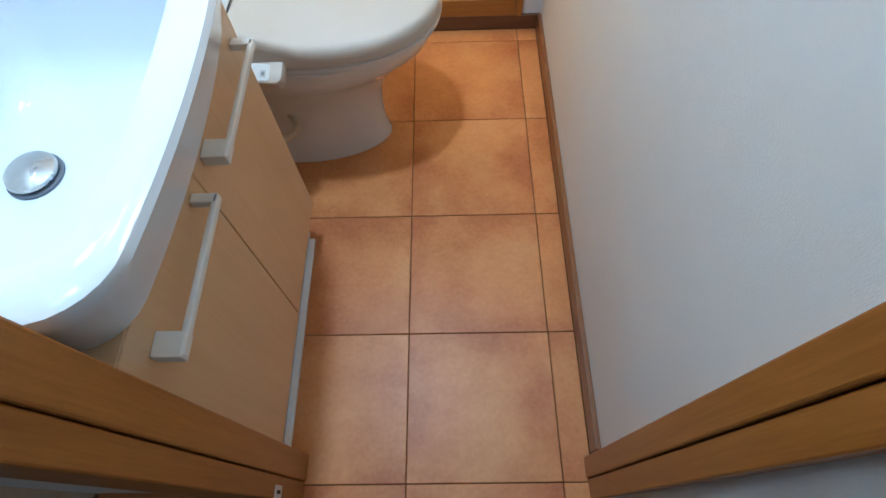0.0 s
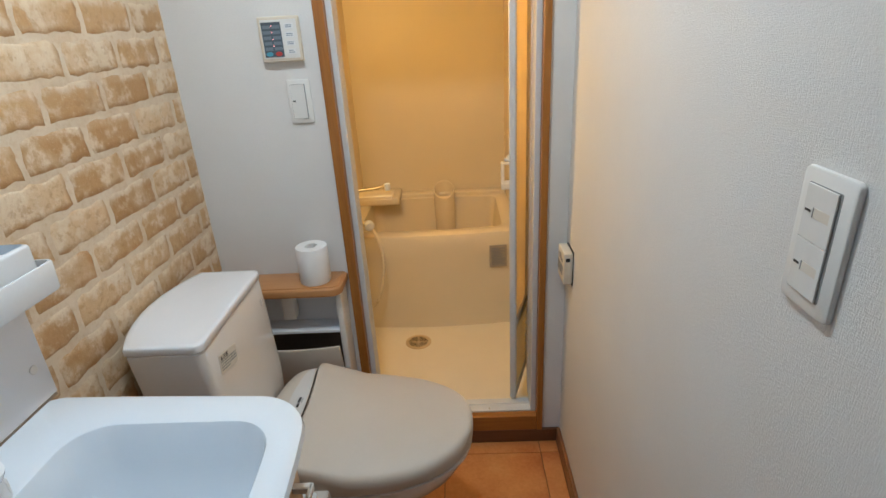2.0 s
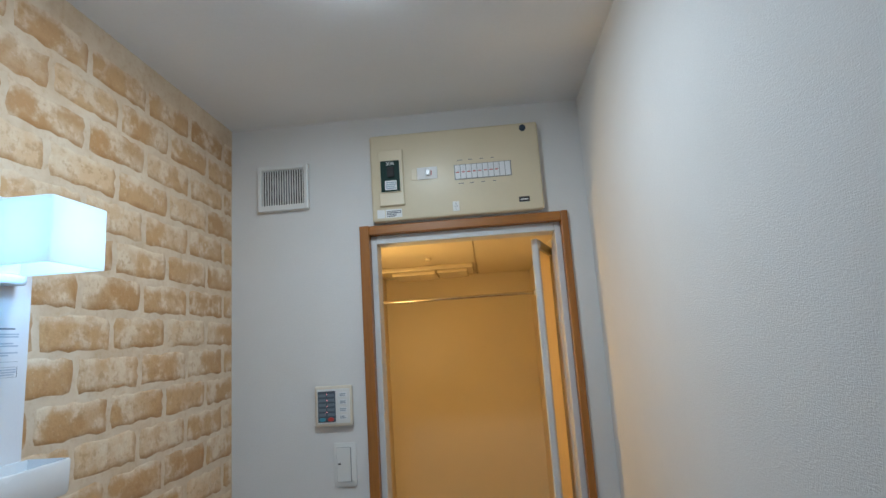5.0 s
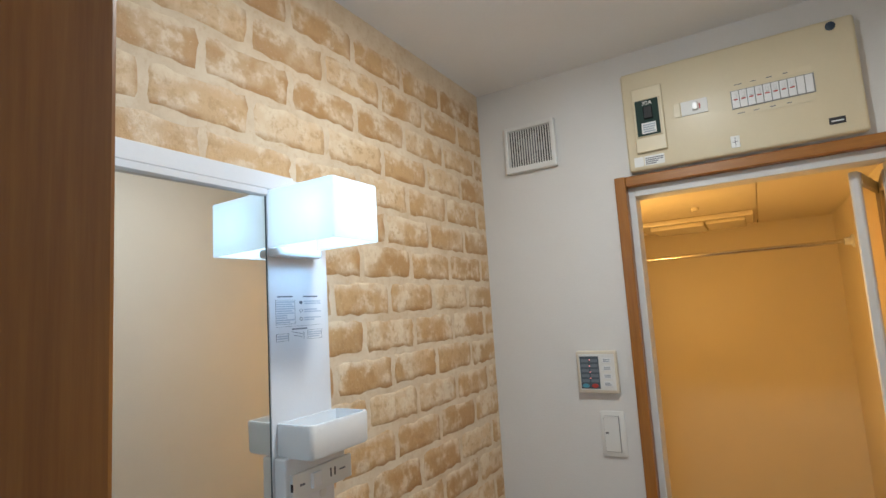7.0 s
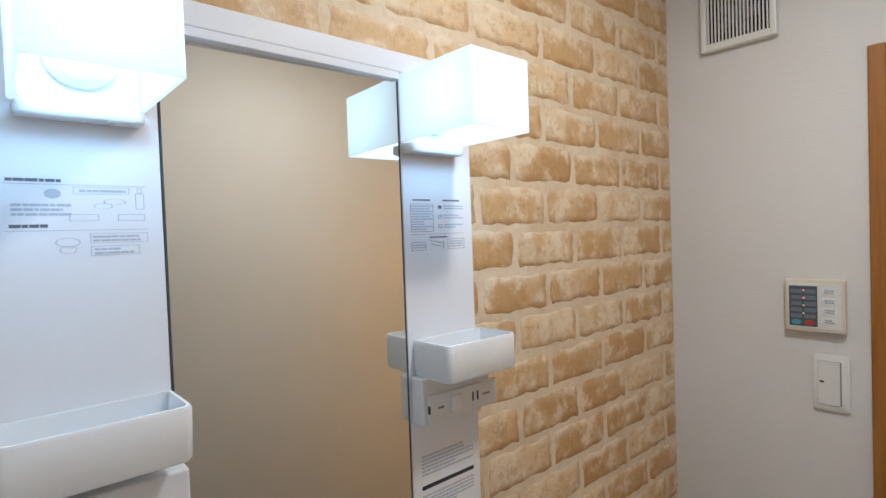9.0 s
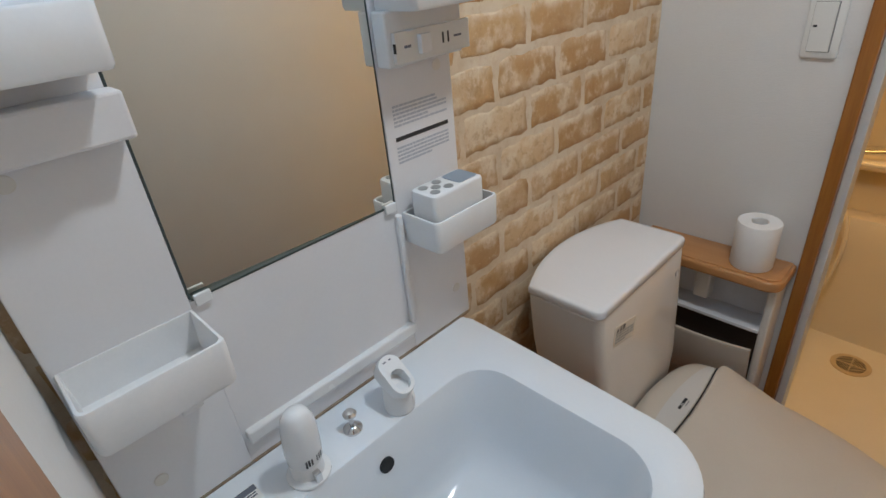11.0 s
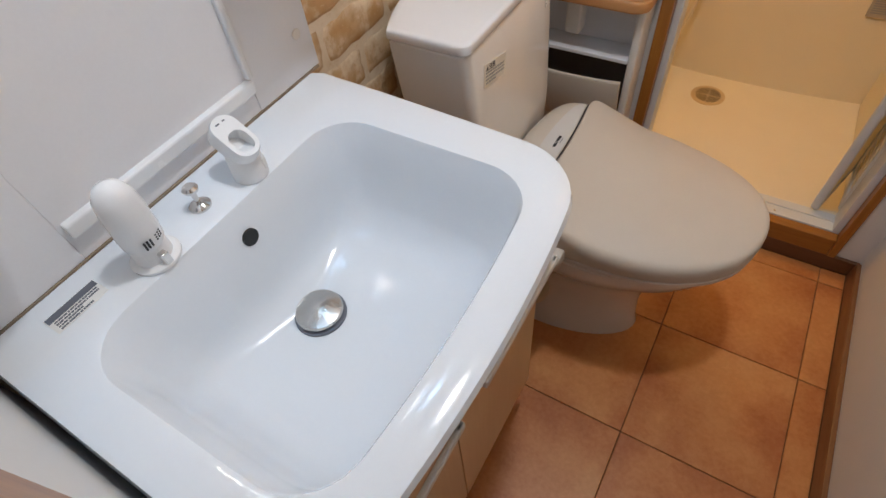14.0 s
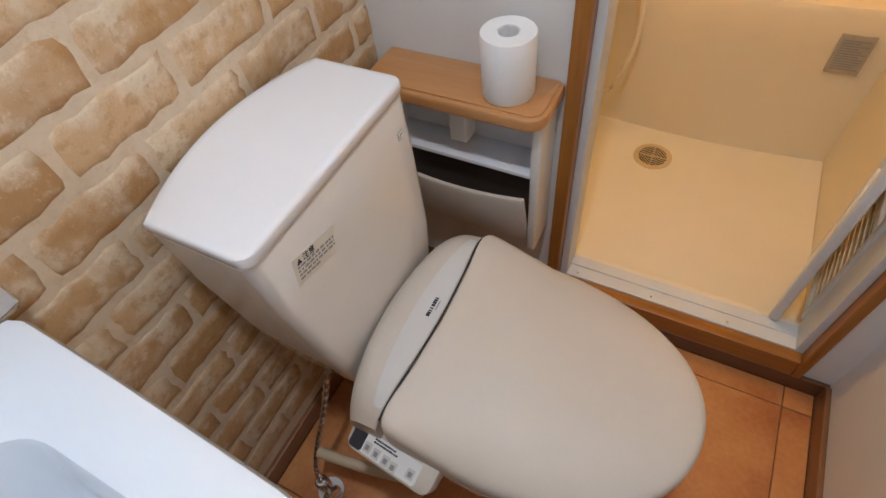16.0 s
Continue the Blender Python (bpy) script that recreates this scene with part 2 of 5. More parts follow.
PLASTIC = surface("white_plastic", (0.78, 0.79, 0.80), (0.84, 0.85, 0.86), 0.26, 5, 240, 0.04, 0.0003)
PLATE = surface("switch_plastic", (0.72, 0.72, 0.70), (0.78, 0.78, 0.76), 0.35, 5, 240, 0.04, 0.0003)
FROST = surface("frosted_white_plastic", (0.78, 0.785, 0.79), (0.86, 0.86, 0.865), 0.45, 14, 240, 0.06, 0.0004)
GLOSS = surface("glossy_white_plastic", (0.80, 0.81, 0.82), (0.85, 0.86, 0.87), 0.14, 5, 240, 0.01, 0.0003)
SEAL = surface("brown_sealant", (0.26, 0.20, 0.14), (0.40, 0.33, 0.25), 0.6, 30)
DISPLAY = plain("display_slate", (0.075, 0.10, 0.125), 0.35)
CELL = plain("display_cell_grey", (0.16, 0.20, 0.24), 0.4)
CYAN = plain("button_cyan", (0.10, 0.33, 0.45), 0.4)
HANDLE = surface("white_handle", (0.70, 0.68, 0.64), (0.77, 0.75, 0.71), 0.35, 8)
CHROME = surface("chrome", (0.62, 0.61, 0.60), (0.75, 0.74, 0.73), 0.13, 20, 200, 0.02, 0.0003, metal=1.0)
STEEL = surface("brushed_steel", (0.50, 0.49, 0.47), (0.62, 0.61, 0.59), 0.27, 30, 220, 0.05, 0.0003, metal=1.0)
ALU = surface("white_aluminium", (0.62, 0.63, 0.63), (0.70, 0.71, 0.71), 0.38, 9, 200, 0.05, 0.0003)
BATH = surface("cream_bath_panel", (0.78, 0.68, 0.48), (0.82, 0.72, 0.52), 0.42, 2.5, 300, 0.12, 0.0006)
TUB = surface("cream_tub", (0.79, 0.69, 0.49), (0.83, 0.73, 0.53), 0.25, 3, 200, 0.03, 0.0004)
PAN = surface("cream_bath_floor", (0.79, 0.70, 0.52), (0.83, 0.75, 0.57), 0.45, 5, 160, 0.15, 0.001)
BRASS = surface("drain_metal", (0.60, 0.45, 0.23), (0.70, 0.55, 0.31), 0.35, 30, 200, 0.05, 0.0003, metal=0.2)
PAPER = surface("tissue_paper", (0.80, 0.79, 0.78), (0.85, 0.84, 0.83), 0.85, 12, 260, 0.5, 0.0012)
BOX_CREAM = surface("breaker_box_cream", (0.66, 0.58, 0.40), (0.71, 0.63, 0.45), 0.4, 4, 240, 0.06, 0.0004)
IVORY = surface("remote_ivory", (0.66, 0.60, 0.49), (0.72, 0.66, 0.55), 0.4)
GREEN = plain("breaker_green", (0.004, 0.028, 0.022), 0.7)
BLACK = plain("black_plastic", (0.012, 0.012, 0.013), 0.6)
INK = plain("ink_grey", (0.13, 0.14, 0.17), 0.6)
PRINT = plain("small_print", (0.46, 0.49, 0.56), 0.6)
INK_BLACK = plain("ink_black", (0.03, 0.03, 0.035), 0.6)
NAVY = plain("control_navy", (0.03, 0.05, 0.08), 0.4)
GREYBLUE = plain("button_greyblue", (0.25, 0.31, 0.38), 0.4)
GREYBTN = plain("button_grey", (0.27, 0.28, 0.28), 0.45)
RED = plain("print_red", (0.45, 0.05, 0.04), 0.5)
LED = glow("red_led", (1.0, 0.05, 0.05), 2.0)
LABEL_WARM = plain("label_ivory", (0.70, 0.66, 0.58), 0.45)
LABEL = plain("label_white", (0.78, 0.78, 0.76), 0.5)
LABEL_GREY = surface("label_metallic", (0.36, 0.31, 0.24), (0.46, 0.40, 0.31), 0.4, 30)
AMBER = pane_mat("obscure_pane", (0.90, 0.80, 0.60))
MIRROR = plain("mirror_silver", (0.80, 0.775, 0.70), 0.015, 1.0)
MIRROR_EDGE = plain("mirror_edge", (0.05, 0.07, 0.07), 0.3)
TUBE = surface("beige_hose", (0.52, 0.41, 0.26), (0.58, 0.47, 0.31), 0.5)
SHADE = opal("opal_shade", (0.83, 0.935, 1.0), 1.6)
BULB = glow("bulb_glow", (0.72, 0.87, 1.0), 5.0)
DOWN_GLOW = glow("downlight_glow", (1.0, 0.93, 0.85), 80.0)
HALL_FLOOR = wood("hall_floor_wood", (0.20, 0.10, 0.04), (0.32, 0.18, 0.08), "y")


# ---------------------------------------------------------------- mesh helpers
def part(name, bm, material, parent=None, label="", smooth=False, at=(0, 0, 0)):
    """Links a bmesh as one mesh object, under parent if given. Mesh is in world places, moved so that its origin is at."""
    if any(at):
        bmesh.ops.translate(bm, verts=bm.verts, vec=[-v for v in at])
    bmesh.ops.recalc_face_normals(bm, faces=bm.faces)
    me = bpy.data.meshes.new(name)
    bm.to_mesh(me)
    bm.free()
    for mat in (material if isinstance(material, (list, tuple)) else (material,)):
        me.materials.append(mat)
    if smooth:
        me.polygons.foreach_set("use_smooth", [True] * len(me.polygons))
        me.set_sharp_from_angle(angle=radians(38))
    ob = new(name, me)
    ob.location = at
    if parent is not None:
        ob.parent = parent
        ob.matrix_parent_inverse = parent.matrix_world.inverted()
    if label:
        ob["label"] = label
    return ob


def thing(name, label, category, at=(0, 0, 0), group="", kind=""):
    ob = new(name)
    ob.location = at
    ob.empty_display_size = 0.05
    bpy.context.view_layer.update()
    return tagged(ob, label, category, group, kind)


def box(x0, x1, y0, y1, z0, z1, bev=0.0, seg=2, bm=None):
    b = bmesh.new()
    bmesh.ops.create_cube(b, size=1)
    bmesh.ops.scale(b, vec=(x1 - x0, y1 - y0, z1 - z0), verts=b.verts)
    bmesh.ops.translate(b, vec=((x0 + x1) / 2, (y0 + y1) / 2, (z0 + z1) / 2), verts=b.verts)
    if bev:
        bmesh.ops.bevel(b, geom=b.edges[:], offset=bev, segments=seg, profile=0.5, affect="EDGES")
    if bm is None:
        return b
    join(bm, b)
    return bm


def join(bm, other):
    """Adds a bmesh to another."""
    me = bpy.data.meshes.new("tmp")
    other.to_mesh(me)
    other.free()
    bm.from_mesh(me)
    bpy.data.meshes.remove(me)
    return bm


def turned(bm, m):
    bmesh.ops.transform(bm, matrix=m, verts=bm.verts)
    return bm


def loft(rings, cap_first=True, cap_last=True):
    """A skin over closed rings of equally many points."""
    bm = bmesh.new()
    loops = [[bm.verts.new(p) for p in ring] for ring in rings]
    n = len(loops[0])
    for a, b in zip(loops, loops[1:]):
        for i in range(n):
            bm.faces.new((a[i], a[(i + 1) % n], b[(i + 1) % n], b[i]))
    if cap_first:
        bm.faces.new(loops[0][::-1])
    if cap_last:
        bm.faces.new(loops[-1])
    return bm


def lathe(profile, place=(0, 0, 0), n=32, turn=None, caps=True):
    """Turns (radius, height) pairs about z."""
    rings = [[(r * math.cos(2 * math.pi * i / n), r * math.sin(2 * math.pi * i / n), z) for i in range(n)] for r, z in profile]
    bm = loft(rings, caps, caps)
    m = Matrix.Translation(place) @ (turn if turn is not None else Matrix())
    return turned(bm, m)


def tube(points, radius, n=10):
    """A round tube along a line of points."""
    pts = [Vector(p) for p in points]
    rings = []
    for i, p in enumerate(pts):
        d = (pts[min(i + 1, len(pts) - 1)] - pts[max(i - 1, 0)]).normalized()
        u = d.orthogonal().normalized() if abs(d.z) > 0.9 else d.cross(Vector((0, 0, 1))).normalized()
        w = d.cross(u)
        rings.append([p + radius * (math.cos(2 * math.pi * k / n) * u + math.sin(2 * math.pi * k / n) * w) for k in range(n)])
    return loft(rings)


def curve(a, b, c, d, n=12):
    """Points of a cubic through handles."""
    a, b, c, d = (Vector(q) for q in (a, b, c, d))
    return [a * (1 - t) ** 3 + 3 * b * t * (1 - t) ** 2 + 3 * c * t * t * (1 - t) + d * t ** 3 for t in (i / n for i in range(n + 1))]


def rounded(x0, x1, y0, y1, r, n=6):
    """A rectangle with rounded corners as 4 * (n + 1) points; r may be one radius or four (x1y1, x0y1, x0y0, x1y0)."""
    rs = r if isinstance(r, (tuple, list)) else (r,) * 4
    pts = []
    for k, (cx, cy) in enumerate(((x1 - rs[0], y1 - rs[0]), (x0 + rs[1], y1 - rs[1]), (x0 + rs[2], y0 + rs[2]), (x1 - rs[3], y0 + rs[3]))):
        for i in range(n + 1):
            a = math.pi / 2 * (k + i / n)
            pts.append((cx + rs[k] * math.cos(a), cy + rs[k] * math.sin(a)))
    return pts


def slab(outline, z0, z1, bev=0.0):
    """An outline (x, y) raised from z0 to z1, with its upper and lower edge rounded."""
    cx = sum(p[0] for p in outline) / len(outline)
    cy = sum(p[1] for p in outline) / len(outline)

    def shrunk(d):
        out = []
        for x, y in outline:
            v = Vector((x - cx, y - cy))
            k = max(0.0, 1 - d / max(v.length, 1e-6))
            out.append((cx + v.x * k, cy + v.y * k))
        return out
    if not bev:
        return loft([[(x, y, z) for x, y in outline] for z in (z0, z1)])
    steps = [(bev, z0), (bev * 0.3, z0 + bev * 0.3), (0, z0 + bev), (0, z1 - bev), (bev * 0.3, z1 - bev * 0.3), (bev, z1)]
    return loft([[(x, y, z) for x, y in shrunk(d)] for d, z in steps])


def letters(text, size, m, material, parent, name="lettering", depth=0.0003):
    """Writing as a mesh: built flat in x and y, then put at the pose m."""
    data = bpy.data.curves.new(name, "FONT")
    data.body, data.size, data.extrude, data.align_x, data.align_y = text, size, depth, "CENTER", "CENTER"
    ob = bpy.data.objects.new(name, data)
    scene.collection.objects.link(ob)
    me = bpy.data.meshes.new_from_object(ob.evaluated_get(bpy.context.evaluated_depsgraph_get()))
    scene.collection.objects.unlink(ob)
    bpy.data.objects.remove(ob)
    b = bmesh.new()
    b.from_mesh(me)
    bpy.data.meshes.remove(me)
    return part(name, turned(b, m), material, parent)


def bars(m, rows, material, parent, name="print", width=0.05, pitch=0.004, seed=1, thick=0.0003, gap=0.0012):
    """Lines of unreadable small print: short bars in the plane of m, x to the right and y up."""
    rnd = random.Random(seed)
    bm = bmesh.new()
    for r in range(rows):
        x = -width / 2
        end = width / 2 * (1 if rnd.random() > 0.35 else rnd.uniform(0.1, 0.8))
        while x < end:
            w = rnd.uniform(0.5, 1.6) * pitch
            y = (rows / 2 - r - 0.5) * pitch
            box(x, min(x + w, end + 0.001), y - pitch * 0.28, y + pitch * 0.28, 0, thick, bm=bm)
            x += w + gap * rnd.uniform(0.3, 0.8)
    return part(name, turned(bm, m), material, parent)


# poses of the planes that carry print: +x is to the reader's right, +y is up, +z towards the reader
def on_north(x, y, z):
    return pose(x, y, z, 90, 0, 0)


def on_west(x, y, z):
    return pose(x, y, z, 90, 0, 90)


def on_east(x, y, z):
    return pose(x, y, z, 90, 0, -90)

# ---------------------------------------------------------------- structure
XW, XE, YS, YN = -0.672, 0.432, 0.420, 1.787
DOOR_L, DOOR_R, DOOR_T = -0.263, 0.368, 1.94          # wooden casing of the bath door, outside
OPEN_L, OPEN_R, OPEN_T, SILL = -0.234, 0.347, 1.911, 0.113
ROOM_L, ROOM_R, ROOM_T = -0.205, 0.405, 2.03           # opening towards the hall


def setting(name, bm, material, label, category):
    return tagged(part(name, bm, material), label, category, kind="structure")


wall_west = setting("wall_west", box(XW - 0.1, XW, YS - 0.1, YN + 0.1, -0.1, CEIL + 0.1), MORTAR, "wall covered in tan brick-pattern wallpaper", "wall")
setting("wall_east", box(XE, XE + 0.1, -1.3, YN + 0.2, -0.1, CEIL + 0.1), WALL, "plain wall in white woven-texture wallpaper", "wall")
north = box(XW, DOOR_L + 0.012, YN, YN + 0.1, -0.1, CEIL + 0.1)
box(DOOR_R - 0.012, XE, YN, YN + 0.1, -0.1, CEIL + 0.1, bm=north)
box(DOOR_L + 0.012, DOOR_R - 0.012, YN, YN + 0.1, DOOR_T - 0.012, CEIL + 0.1, bm=north)
box(DOOR_L + 0.012, DOOR_R - 0.012, YN, YN + 0.1, -0.1, 0.04, bm=north)
setting("wall_north", north, WALL, "white wallpapered wall round the bathroom door", "wall")
south = box(XW, ROOM_L - 0.095, YS - 0.07, YS, -0.1, CEIL + 0.1)
box(ROOM_L - 0.095, XE, YS - 0.07, YS, ROOM_T + 0.03, CEIL + 0.1, bm=south)
setting("wall_south", south, WALL, "white wallpapered wall beside the hall doorway", "wall")
setting("ceiling", box(XW - 0.1, XE + 0.1, YS - 0.1, YN + 0.1, CEIL, CEIL + 0.08), CEILING, "flat ceiling in white paper", "ceiling")
floor = setting("floor", box(XW, XE, 0.2, YN, -0.06, -0.0035), GROUT, "terracotta tiled floor with dark joints", "floor")

# hall behind the doorway
hall = box(-1.0, -0.9, -1.3, YS - 0.07, -0.1, CEIL + 0.1)
box(-1.0, XE + 0.1, -1.4, -1.3, -0.1, CEIL + 0.1, bm=hall)
box(-0.9, XW, YS - 0.07, YS, -0.1, CEIL + 0.1, bm=hall)
setting("wall_hall", hall, WALL, "plain white hall walls outside the doorway", "wall")
setting("floor_hall", box(-0.9, XE, -1.3, 0.2, -0.06, -0.004), HALL_FLOOR, "brown wooden hall floor", "floor")
setting("ceiling_hall", box(-1.0, XE + 0.1, -1.4, YS - 0.1, CEIL, CEIL + 0.08), CEILING, "white hall ceiling", "ceiling")

# skirting
setting("baseboard_east", box(XE - 0.012, XE, YS + 0.001, YN - 0.0125, 0, 0.06, 0.002), BASE_Y, "brown wooden skirting along the white wall", "baseboard")
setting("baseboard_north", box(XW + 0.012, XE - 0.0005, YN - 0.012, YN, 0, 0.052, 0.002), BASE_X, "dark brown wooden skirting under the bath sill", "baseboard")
setting("baseboard_west", box(XW, XW + 0.012, YS + 0.03, YN, 0, 0.06, 0.002), BASE_Y, "brown wooden skirting under the brick wallpaper", "baseboard")

# hall door frame: stepped wooden casing with a strike plate
frame_hall = thing("door_frame", "stepped brown wooden door frame of the hall doorway", "door frame", (0, YS, 0), kind="structure")
for side, x_in, x_out, y_in in (("left", ROOM_L, ROOM_L - 0.100, 0.425), ("right", ROOM_R, XE, 0.413)):
    s = 1 if side == "left" else -1
    a, b = sorted((x_in, x_out))
    bm = box(a, b, 0.370, y_in, 0, ROOM_T + 0.03, 0.003)
    part("jamb", bm, WOOD_Z, frame_hall)
    a, b = sorted((x_in - s * 0.004, x_out))
    part("door_stop", box(a, b, 0.328, 0.3685, 0, ROOM_T + 0.03, 0.003), WOOD_Z, frame_hall)
part("head", box(ROOM_L, ROOM_R, 0.328, 0.420, ROOM_T, ROOM_T + 0.03, 0.003), WOOD_X, frame_hall)
plate = part("strike_plate", box(ROOM_L - 0.006, ROOM_L - 0.0025, 0.328, 0.352, 0.16, 0.20, 0.001), PLATE, frame_hall, "small pale strike plate")
part("slot", box(ROOM_L - 0.004, ROOM_L - 0.002, 0.337, 0.343, 0.17, 0.19), BLACK, plate)

# bath door frame
frame_bath = thing("bath_door_frame", "brown wooden casing with white aluminium inner frame", "door frame", (0, YN, 0), kind="structure")
part("jamb", box(DOOR_L, OPEN_L, YN - 0.013, YN + 0.06, 0.05, DOOR_T, 0.003), WOOD_Z, frame_bath)
part("jamb", box(OPEN_R, DOOR_R, YN - 0.013, YN + 0.06, 0.05, DOOR_T, 0.003), WOOD_Z, frame_bath)
part("head", box(OPEN_L, OPEN_R, YN - 0.011, YN + 0.06, OPEN_T, DOOR_T - 0.001, 0.003), WOOD_X, frame_bath)
part("sill_board", box(OPEN_L, OPEN_R, YN - 0.011, YN + 0.06, 0.05, SILL, 0.003), WOOD_X, frame_bath)
part("aluminium_jamb", box(OPEN_L, OPEN_L + 0.018, YN + 0.016, YN + 0.085, SILL, OPEN_T, 0.002), ALU, frame_bath, "white aluminium jamb")
part("aluminium_jamb", box(OPEN_R - 0.018, OPEN_R, YN + 0.016, YN + 0.085, SILL, OPEN_T, 0.002), ALU, frame_bath)
part("aluminium_head", box(OPEN_L + 0.018, OPEN_R - 0.018, YN + 0.014, YN + 0.085, OPEN_T - 0.026, OPEN_T, 0.002), ALU, frame_bath)
sill = part("aluminium_sill", box(OPEN_L, OPEN_R, YN + 0.018, YN + 0.085, SILL - 0.02, SILL + 0.006, 0.002), ALU, frame_bath, "white aluminium sill with screws")
for x in (-0.19, 0.0, 0.18):
    part("screw", lathe([(0.003, 0), (0.003, 0.0012), (0.001, 0.0015)], (x, YN + 0.03, SILL + 0.006), 10), CHROME, sill)
part("track", box(OPEN_L, OPEN_R, YN + 0.052, YN + 0.058, SILL + 0.006, SILL + 0.010), ALU, sill)

# bath enclosure
BX0, BX1, BY0, BY1, BZ = -0.46, 0.372, 1.873, 3.26, 1.935
bath_walls = box(BX0 - 0.05, BX0, BY0, BY1, 0, BZ)
setting("wall_bath_west", bath_walls, BATH, "cream panelled bathroom wall", "wall")
setting("wall_bath_east", box(BX1, BX1 + 0.05, BY0 + 0.03, BY1, 0, BZ), BATH, "cream panelled bathroom wall beside the open door", "wall")
setting("wall_bath_north", box(BX0 - 0.05, BX1 + 0.05, BY1, BY1 + 0.05, 0, BZ), BATH, "cream panelled bathroom wall behind the tub", "wall")
inner = box(BX0 - 0.05, OPEN_L, YN + 0.1, YN + 0.115, 0, BZ)
box(OPEN_R, BX1 + 0.05, YN + 0.1, YN + 0.115, 0, BZ, bm=inner)
box(OPEN_L, OPEN_R, YN + 0.1, YN + 0.115, OPEN_T, BZ, bm=inner)
setting("wall_bath_south", inner, BATH, "cream bathroom wall round the door", "wall")
bath_top = box(BX0 - 0.05, 0.074, YN + 0.087, BY1 + 0.05, BZ, BZ + 0.03)
box(0.077, BX1 + 0.05, YN + 0.087, BY1 + 0.05, BZ, BZ + 0.03, bm=bath_top)
box(BX0, BX1, YN + 0.087, BY1, BZ + 0.012, BZ + 0.03, bm=bath_top)
setting("ceiling_bath", bath_top, BATH, "cream bathroom ceiling in two panels", "ceiling")
pan = slab(rounded(BX0, BX1, YN + 0.086, 2.64, 0.02), -0.02, 0.014, 0.004)
floor_bath = setting("floor_bath", pan, PAN, "cream moulded bathroom floor pan", "floor")
setting("trim_bath_kerb", box(OPEN_L, OPEN_R, YN + 0.085, YN + 0.1, -0.02, SILL + 0.003, 0.003), PAN, "cream raised kerb inside the bathroom door", "trim")


# ---------------------------------------------------------------- bath things
def floor_drain(x, y, z):
    t = thing("floor_drain", "round metal floor drain with slotted grate in cream pan", "drain", (x, y, z))
    part("rim", lathe([(0.062, 0), (0.062, 0.002), (0.058, 0.0035), (0.046, 0.0035), (0.045, 0.001)], (x, y, z), 40, caps=False), BRASS, t)
    part("well", lathe([(0.045, 0.0004), (0.0449, 0.0008)], (x, y, z), 32), BLACK, t)
    bm = bmesh.new()
    for q in range(4):
        for i in range(5):
            w = 0.010 + i * 0.014
            b = box(-w / 2, w / 2, 0.006 + i * 0.0078, 0.0088 + i * 0.0078, 0.0012, 0.003)
            join(bm, turned(b, pose(0, 0, 0, 0, 0, 45 + 90 * q)))
    for q in range(2):
        join(bm, turned(box(-0.045, 0.045, -0.002, 0.002, 0.0008, 0.0032), pose(0, 0, 0, 0, 0, 90 * q)))
    part("grate", turned(bm, Matrix.Translation((x, y, z))), BRASS, t)
    return t


floor_drain(-0.125, 2.44, 0.0142)

tub = thing("bathtub", "cream moulded bathtub with a slightly bowed front", "bathtub", (0, 2.9, 0.014))


def same_count(rings, m=128):
    """Each ring cut anew by m rays from its own centre, so that rings of unlike outlines line up."""
    res = []
    for r in rings:
        pts = [Vector(p) for p in r]
        c = (Vector((min(p.x for p in pts), min(p.y for p in pts), pts[0].z)) + Vector((max(p.x for p in pts), max(p.y for p in pts), pts[0].z))) / 2
        ring = []
        for k in range(m):
            a = -math.pi + 2 * math.pi * (k + 0.5) / m
            d = Vector((math.cos(a), math.sin(a), 0))
            best = 0.0
            for i, p in enumerate(pts):
                e = pts[(i + 1) % len(pts)] - p
                den = d.x * e.y - d.y * e.x
                if abs(den) < 1e-12:
                    continue
                s = ((p.x - c.x) * e.y - (p.y - c.y) * e.x) / den
                w = ((p.x - c.x) * d.y - (p.y - c.y) * d.x) / den
                if s > best and -1e-6 <= w <= 1 + 1e-6:
                    best = s
            ring.append(tuple(c + d * best))
        res.append(ring)
    return res


def dense(ring, n=6):
    out = []
    for a, b in zip(ring, ring[1:] + ring[:1]):
        a, b = Vector(a), Vector(b)
        k = n if (b - a).length > 0.2 else 1
        out += [tuple(a.lerp(b, i / k)) for i in range(k)]
    return out


def tub_level(inset, z, front=0.0):
    base = rounded(BX0 - 0.010 + inset, BX1 + 0.010 - inset, 2.605 + inset + front, BY1 - 0.003 - inset, 0.001 + inset * 0.7, 6)
    out = []
    for x, y, zz in dense([(x, y, z) for x, y in base], 12):
        u = (x - (BX0 + BX1) / 2) / 0.42
        if y < 2.72 + inset * 0.5:
            y -= 0.03 * max(0.0, 1 - u * u)
        out.append((x, y, zz))
    return out


part("shell", loft(same_count([tub_level(0.0, 0.014), tub_level(0.0, 0.40, -0.006), tub_level(0.0, 0.495, -0.010), tub_level(0.006, 0.513, -0.008), tub_level(0.018, 0.518),
                    tub_level(0.06, 0.518), tub_level(0.075, 0.508), tub_level(0.09, 0.40), tub_level(0.11, 0.2), tub_level(0.15, 0.13), tub_level(0.22, 0.12)], 384), True, True), TUB, tub, smooth=True)
ledge = box(BX0 + 0.003, -0.23, 3.05, BY1 - 0.002, 0.515, 0.56, 0.012, 3)
part("corner_ledge", ledge, TUB, tub, "raised cream corner ledge", smooth=True)
part("back_rim", box(BX0 + 0.003, BX1 - 0.003, 3.19, BY1 - 0.002, 0.50, 0.535, 0.008, 3), TUB, tub, smooth=True)
